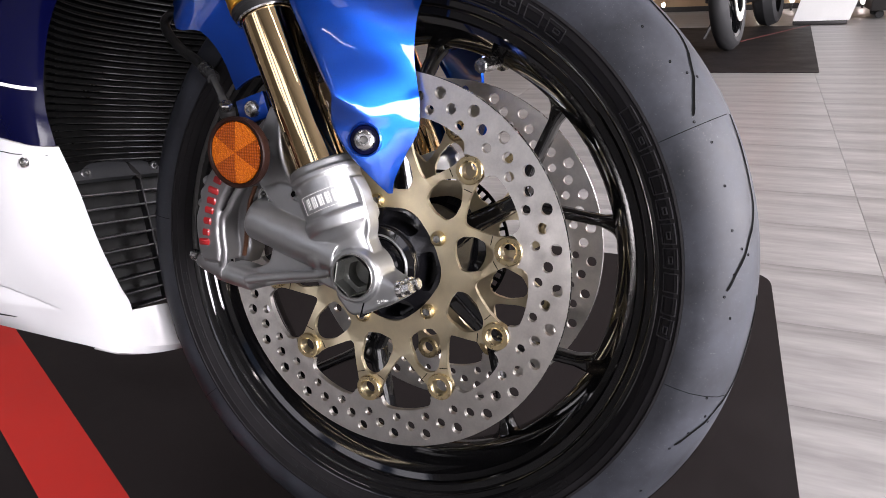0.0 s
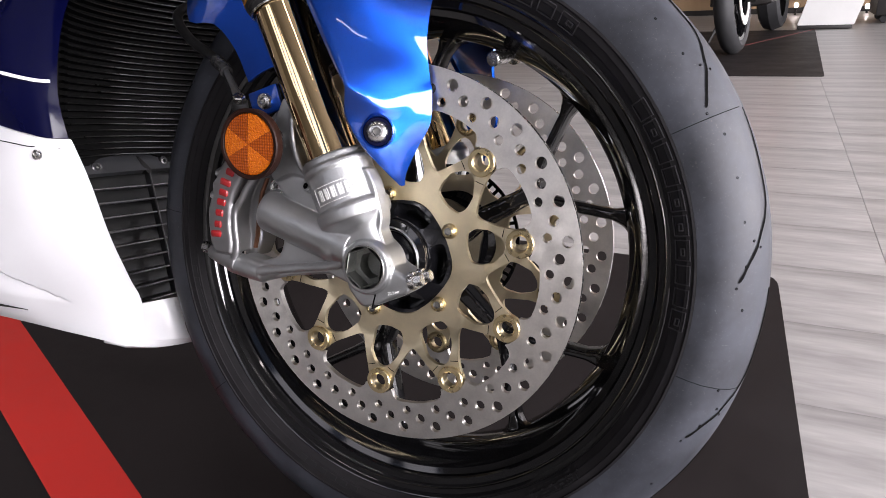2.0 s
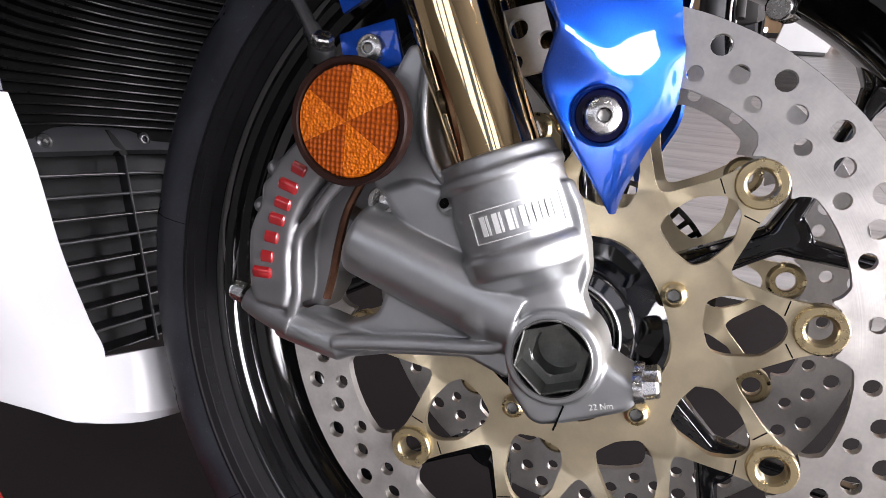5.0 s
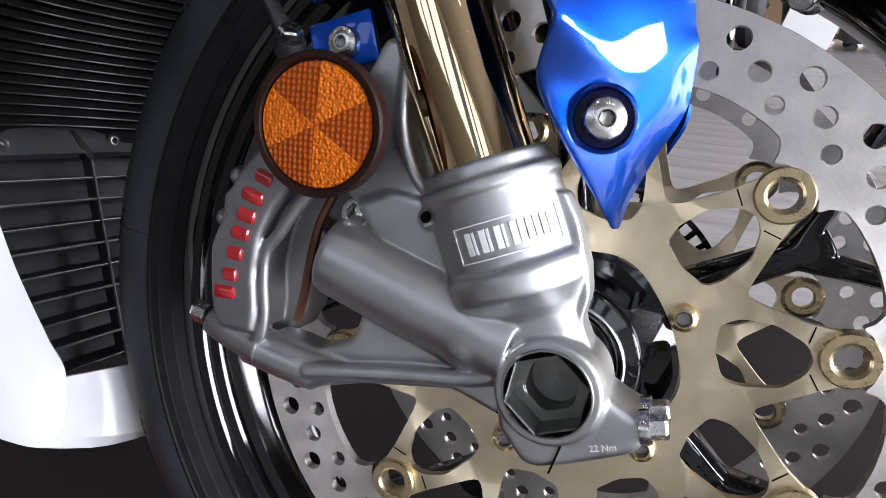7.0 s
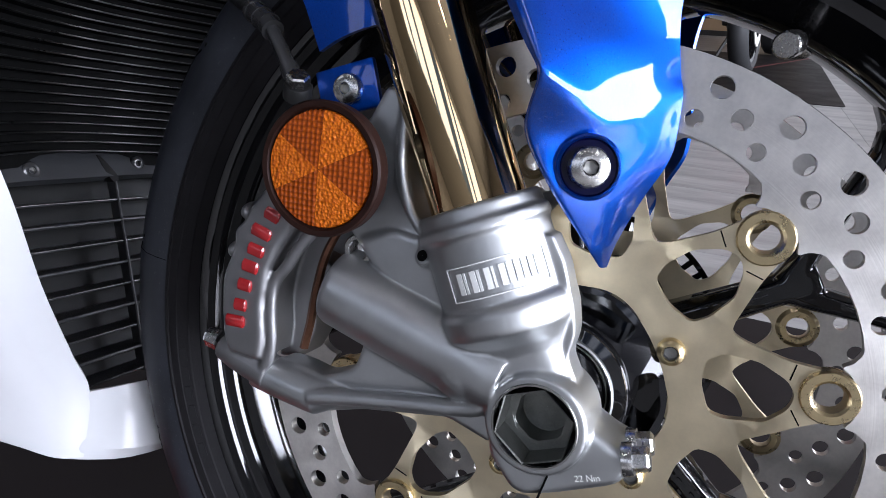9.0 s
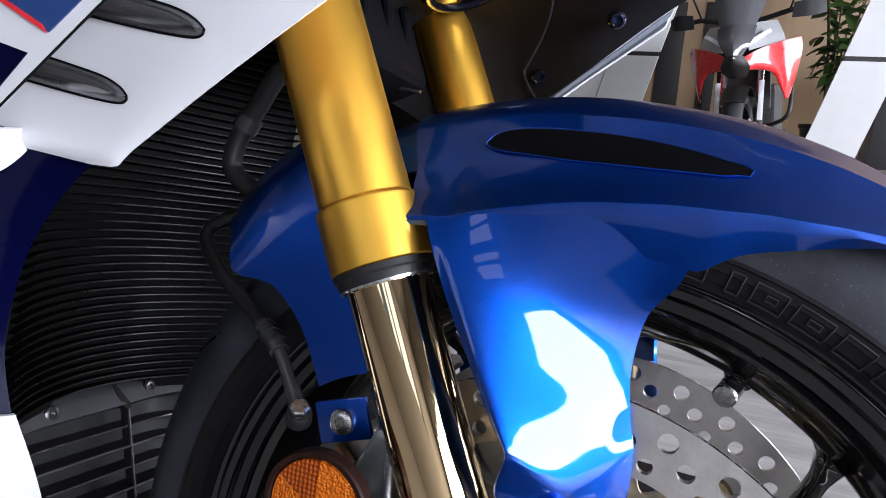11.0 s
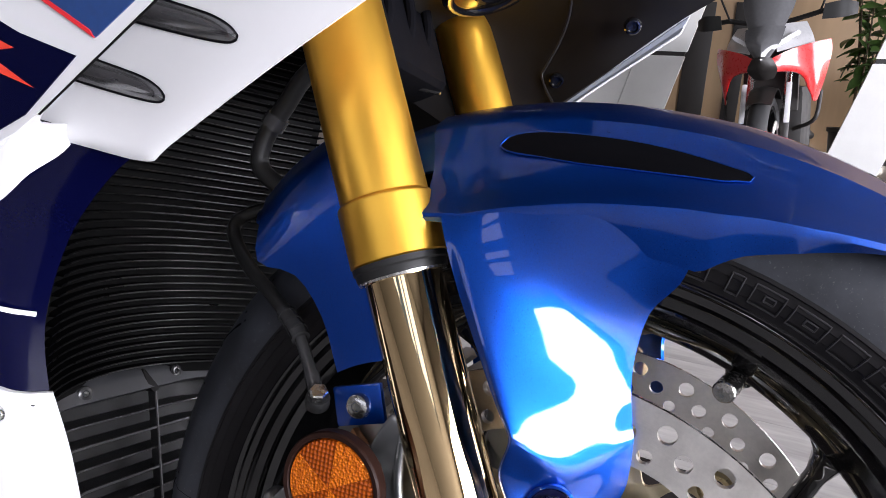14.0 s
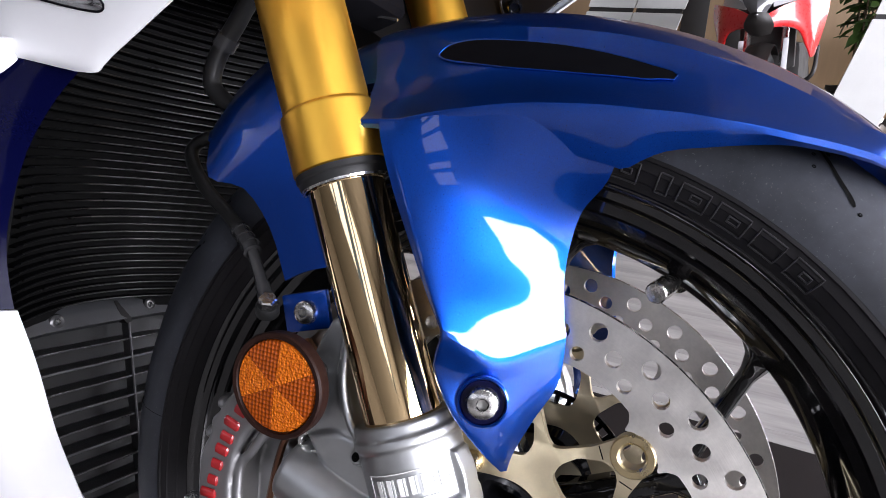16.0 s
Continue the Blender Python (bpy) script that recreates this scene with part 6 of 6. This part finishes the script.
# ---- red adventure motorcycle ----
REDP = mat("red_bodywork", (0.62, 0.012, 0.012), 0.28, vary=0.05, coat=0.8)
SILV = mat("silver_plastic", (0.48, 0.48, 0.49), 0.3, 0.3, vary=0.1)
SMOKE = mat("smoked_screen", (0.10, 0.10, 0.105), 0.12, vary=0.1, coat=0.6)
LENS = mat("clear_lens", (0.75, 0.75, 0.77), 0.12, 0.1, vary=0.1)
GREYT = mat("tyre_grey", (0.02, 0.02, 0.021), 0.6, vary=0.3)
RB = Matrix.Translation((0.110, 3.98, 0.0)) @ Matrix.Rotation(radians(-8), 4, "Z") @ Matrix.Rotation(radians(-7), 4, "Y")
red = thing("motorcycle", RB, "red and black adventure motorcycle facing out, on its stand", "motorcycle")
wm = Matrix(((0, 1, 0, 0), (1, 0, 0, 0), (0, 0, 1, 0.31), (0, 0, 0, 1)))
wt = part("tyre", lathe(bmesh.new(), [(0.235, -0.045), (0.262, -0.055), (0.288, -0.044), (0.305, -0.022), (0.310, 0.0), (0.305, 0.022), (0.288, 0.044), (0.262, 0.055), (0.235, 0.045)], 48, wm), GREYT, red)
rm = part("wheel", lathe(bmesh.new(), [(0.238, -0.045), (0.215, -0.040), (0.205, -0.012), (0.205, 0.012), (0.215, 0.040), (0.238, 0.045)], 48, wm), RIM, red)
part("hub", lathe(bmesh.new(), [(0.03, -0.06), (0.035, -0.04), (0.025, 0.0), (0.035, 0.04), (0.03, 0.06)], 20, wm), RIM, rm)
for k in range(10):
    a = 36 * k
    p0, p1 = wm @ polar(0.03, a), wm @ polar(0.208, a)
    part("spoke", tube(bmesh.new(), [p0, p1], [0.009, 0.006], 8), RIM, rm)
for s in (-1, 1):
    part("brake_disc", lathe(bmesh.new(), [(0.10, 0.062 * s), (0.15, 0.062 * s), (0.15, 0.067 * s), (0.10, 0.067 * s)], 40, wm, close=True), STEEL, red)
    f = part("fork_leg", tube(bmesh.new(), [(0.10 * s, 0.0, 0.29), (0.10 * s, 0.09, 0.52)], 0.027, 14), DARK, red)
    part("stanchion", tube(bmesh.new(), [(0.10 * s, 0.085, 0.50), (0.10 * s, 0.20, 0.80)], 0.020, 14), BOLT, f)
    part("fork_guard", box(bmesh.new(), Matrix.Translation((0.118 * s, 0.03, 0.56)) @ Matrix.Rotation(radians(-20), 4, "X"), 0.030, 0.012, 0.24, 0.008), LENS, f)
    part("caliper", box(bmesh.new(), Matrix.Translation((0.085 * s, 0.12, 0.36)), 0.05, 0.07, 0.11, 0.012), DARK, red)
    # red flank: leaf-shaped panel beside the radiator
    rows = [[(0.030 * s, -0.12, 0.790), (0.12 * s, -0.06, 0.840), (0.22 * s, 0.04, 0.875), (0.30 * s, 0.20, 0.90)],
            [(0.025 * s, -0.13, 0.735), (0.13 * s, -0.05, 0.765), (0.23 * s, 0.05, 0.795), (0.305 * s, 0.20, 0.83)],
            [(0.170 * s, 0.02, 0.725), (0.20 * s, 0.03, 0.700), (0.25 * s, 0.08, 0.690), (0.28 * s, 0.20, 0.70)],
            [(0.225 * s, 0.08, 0.600), (0.23 * s, 0.09, 0.580), (0.235 * s, 0.12, 0.560), (0.245 * s, 0.20, 0.57)]]
    part("side_cowl", sheet(bmesh.new(), rows, 0.006, 3), REDP, red, "red side cowl")
    rows = [[(0.050 * s, -0.03, 0.98), (0.115 * s, 0.04, 0.99), (0.180 * s, 0.14, 1.00)], [(0.055 * s, -0.09, 0.90), (0.130 * s, -0.02, 0.91), (0.215 * s, 0.10, 0.93)], [(0.070 * s, -0.11, 0.83), (0.150 * s, -0.03, 0.855), (0.230 * s, 0.09, 0.88)]]
    part("upper_cowl", sheet(bmesh.new(), rows, 0.005, 3), SILV, red, "silver upper cowl")
    part("headlight", box(bmesh.new(), Matrix.Translation((0.105 * s, -0.075, 0.895)) @ Matrix.Rotation(radians(-32 * s), 4, "Y") @ Matrix.Rotation(radians(28 * s), 4, "Z"), 0.17, 0.03, 0.026, 0.010), LENS, red)
    part("handguard", sheet(bmesh.new(), [[(0.27 * s, 0.10, 1.08), (0.36 * s, 0.12, 1.09), (0.42 * s, 0.20, 1.08)], [(0.26 * s, 0.09, 1.00), (0.36 * s, 0.11, 1.00), (0.42 * s, 0.20, 1.02)]], 0.006, 3), BLACKPL, red)
    part("grip", tube(bmesh.new(), [(0.06 * s, 0.26, 1.02), (0.25 * s, 0.24, 1.06), (0.42 * s, 0.28, 1.05)], 0.015, 10), BLACKPL, red)
    mi = part("mirror_arm", tube(bmesh.new(), [(0.24 * s, 0.22, 1.06), (0.30 * s, 0.18, 1.22)], 0.006, 8), BLACKPL, red)
    part("mirror", box(bmesh.new(), Matrix.Translation((0.32 * s, 0.18, 1.25)), 0.13, 0.03, 0.075, 0.014), BLACKPL, mi)
    part("crash_bar", tube(bmesh.new(), spline([(0.12 * s, 0.30, 0.40), (0.24 * s, 0.22, 0.46), (0.26 * s, 0.26, 0.62)], 6), 0.012, 10), DARK, red)
part("headlight_unit", sheet(bmesh.new(), [[(-0.10, -0.05, 0.965), (0, -0.10, 0.975), (0.10, -0.05, 0.965)], [(-0.085, -0.12, 0.885), (0, -0.17, 0.880), (0.085, -0.12, 0.885)], [(-0.030, -0.14, 0.80), (0, -0.185, 0.79), (0.030, -0.14, 0.80)]], 0.006, 3), SMOKE, red, "glossy headlight unit")
rows = [[(-0.045, -0.14, 0.80), (0, -0.19, 0.81), (0.045, -0.14, 0.80)], [(-0.075, -0.11, 0.745), (0, -0.15, 0.745), (0.075, -0.11, 0.745)], [(-0.05, -0.04, 0.70), (0, -0.06, 0.69), (0.05, -0.04, 0.70)]]
part("beak", sheet(bmesh.new(), rows, 0.006, 3), DARK, red)
rows = [[(-0.115, 0.12, 1.30), (-0.05, 0.08, 1.34), (0.05, 0.08, 1.34), (0.115, 0.12, 1.30)], [(-0.135, 0.05, 1.12), (-0.06, 0.0, 1.14), (0.06, 0.0, 1.14), (0.135, 0.05, 1.12)], [(-0.09, -0.03, 0.97), (-0.04, -0.07, 0.97), (0.04, -0.07, 0.97), (0.09, -0.03, 0.97)]]
part("windscreen", sheet(bmesh.new(), rows, 0.004, 3), SMOKE, red, "smoked windscreen")
rows = [[(-0.066, -0.20, 0.55), (0.0, -0.21, 0.565), (0.066, -0.20, 0.55)], [(-0.07, 0.0, 0.64), (0.0, 0.0, 0.655), (0.07, 0.0, 0.64)], [(-0.066, 0.20, 0.58), (0.0, 0.21, 0.595), (0.066, 0.20, 0.58)]]
part("mudguard", sheet(bmesh.new(), rows, 0.004, 3), DARK, red)
part("radiator", box(bmesh.new(), Matrix.Translation((0, 0.22, 0.66)), 0.30, 0.05, 0.30, 0.01), DARK, red)
part("engine", box(bmesh.new(), Matrix.Translation((0, 0.55, 0.45)), 0.34, 0.45, 0.42, 0.05), DARK, red)
part("tank", box(bmesh.new(), Matrix.Translation((0, 0.52, 0.88)), 0.34, 0.50, 0.26, 0.08, 3), DARK, red)
part("seat", box(bmesh.new(), Matrix.Translation((0, 1.05, 0.84)), 0.28, 0.65, 0.12, 0.05, 3), BLACKPL, red)
rw = Matrix.Translation((0, 1.50, 0)) @ wm
part("tyre", lathe(bmesh.new(), [(0.215, -0.065), (0.262, -0.078), (0.290, -0.06), (0.310, 0.0), (0.290, 0.06), (0.262, 0.078), (0.215, 0.065)], 40, rw), GREYT, red)
part("swingarm", tube(bmesh.new(), [(0.10, 0.75, 0.40), (0.10, 1.50, 0.31)], 0.03, 10), DARK, red)
part("side_stand", tube(bmesh.new(), [(-0.12, 0.70, 0.32), (-0.30, 0.55, -0.012)], 0.011, 8), DARK, red)

# ---- ceiling lamps ----
for i, (x, y) in enumerate(((-0.5, 1.2), (-1.6, 1.2), (-1.6, 3.4), (1.9, -1.4), (-0.6, -1.6), (-3.4, 0.5))):
    l = thing("ceiling_lamp", Matrix.Translation((x, y, ZH)), "slim white linear lamp lit under the ceiling", "lamp", "ceiling lamps")
    part("housing", box(bmesh.new(), Matrix.Translation((0, 0, -0.03)), 1.2, 0.07, 0.06, 0.006), BOARD, l)
    part("diffuser", box(bmesh.new(), Matrix.Translation((0, 0, -0.066)), 1.18, 0.055, 0.012, 0.003), LAMPW, l)

# ---- floor planks ----
floor_ob = bpy.data.objects["floor"]
bmp = box(bmesh.new(), Matrix.Translation((0, 0, -0.001)), 1.2190, 0.2292, 0.002)
for f in bmp.faces:
    f.smooth = False
PM = bpy.data.meshes.new("plank")
bmp.to_mesh(PM)
bmp.free()
PM.materials.append(FLOOR)
for ix in range(-2, 4):
    for iy in range(-20, 30):
        share("plank", PM, Matrix.Translation((0.52 + 1.22 * (ix - 0.5), 0.42 + 0.23 * iy, 0.0)), floor_ob)
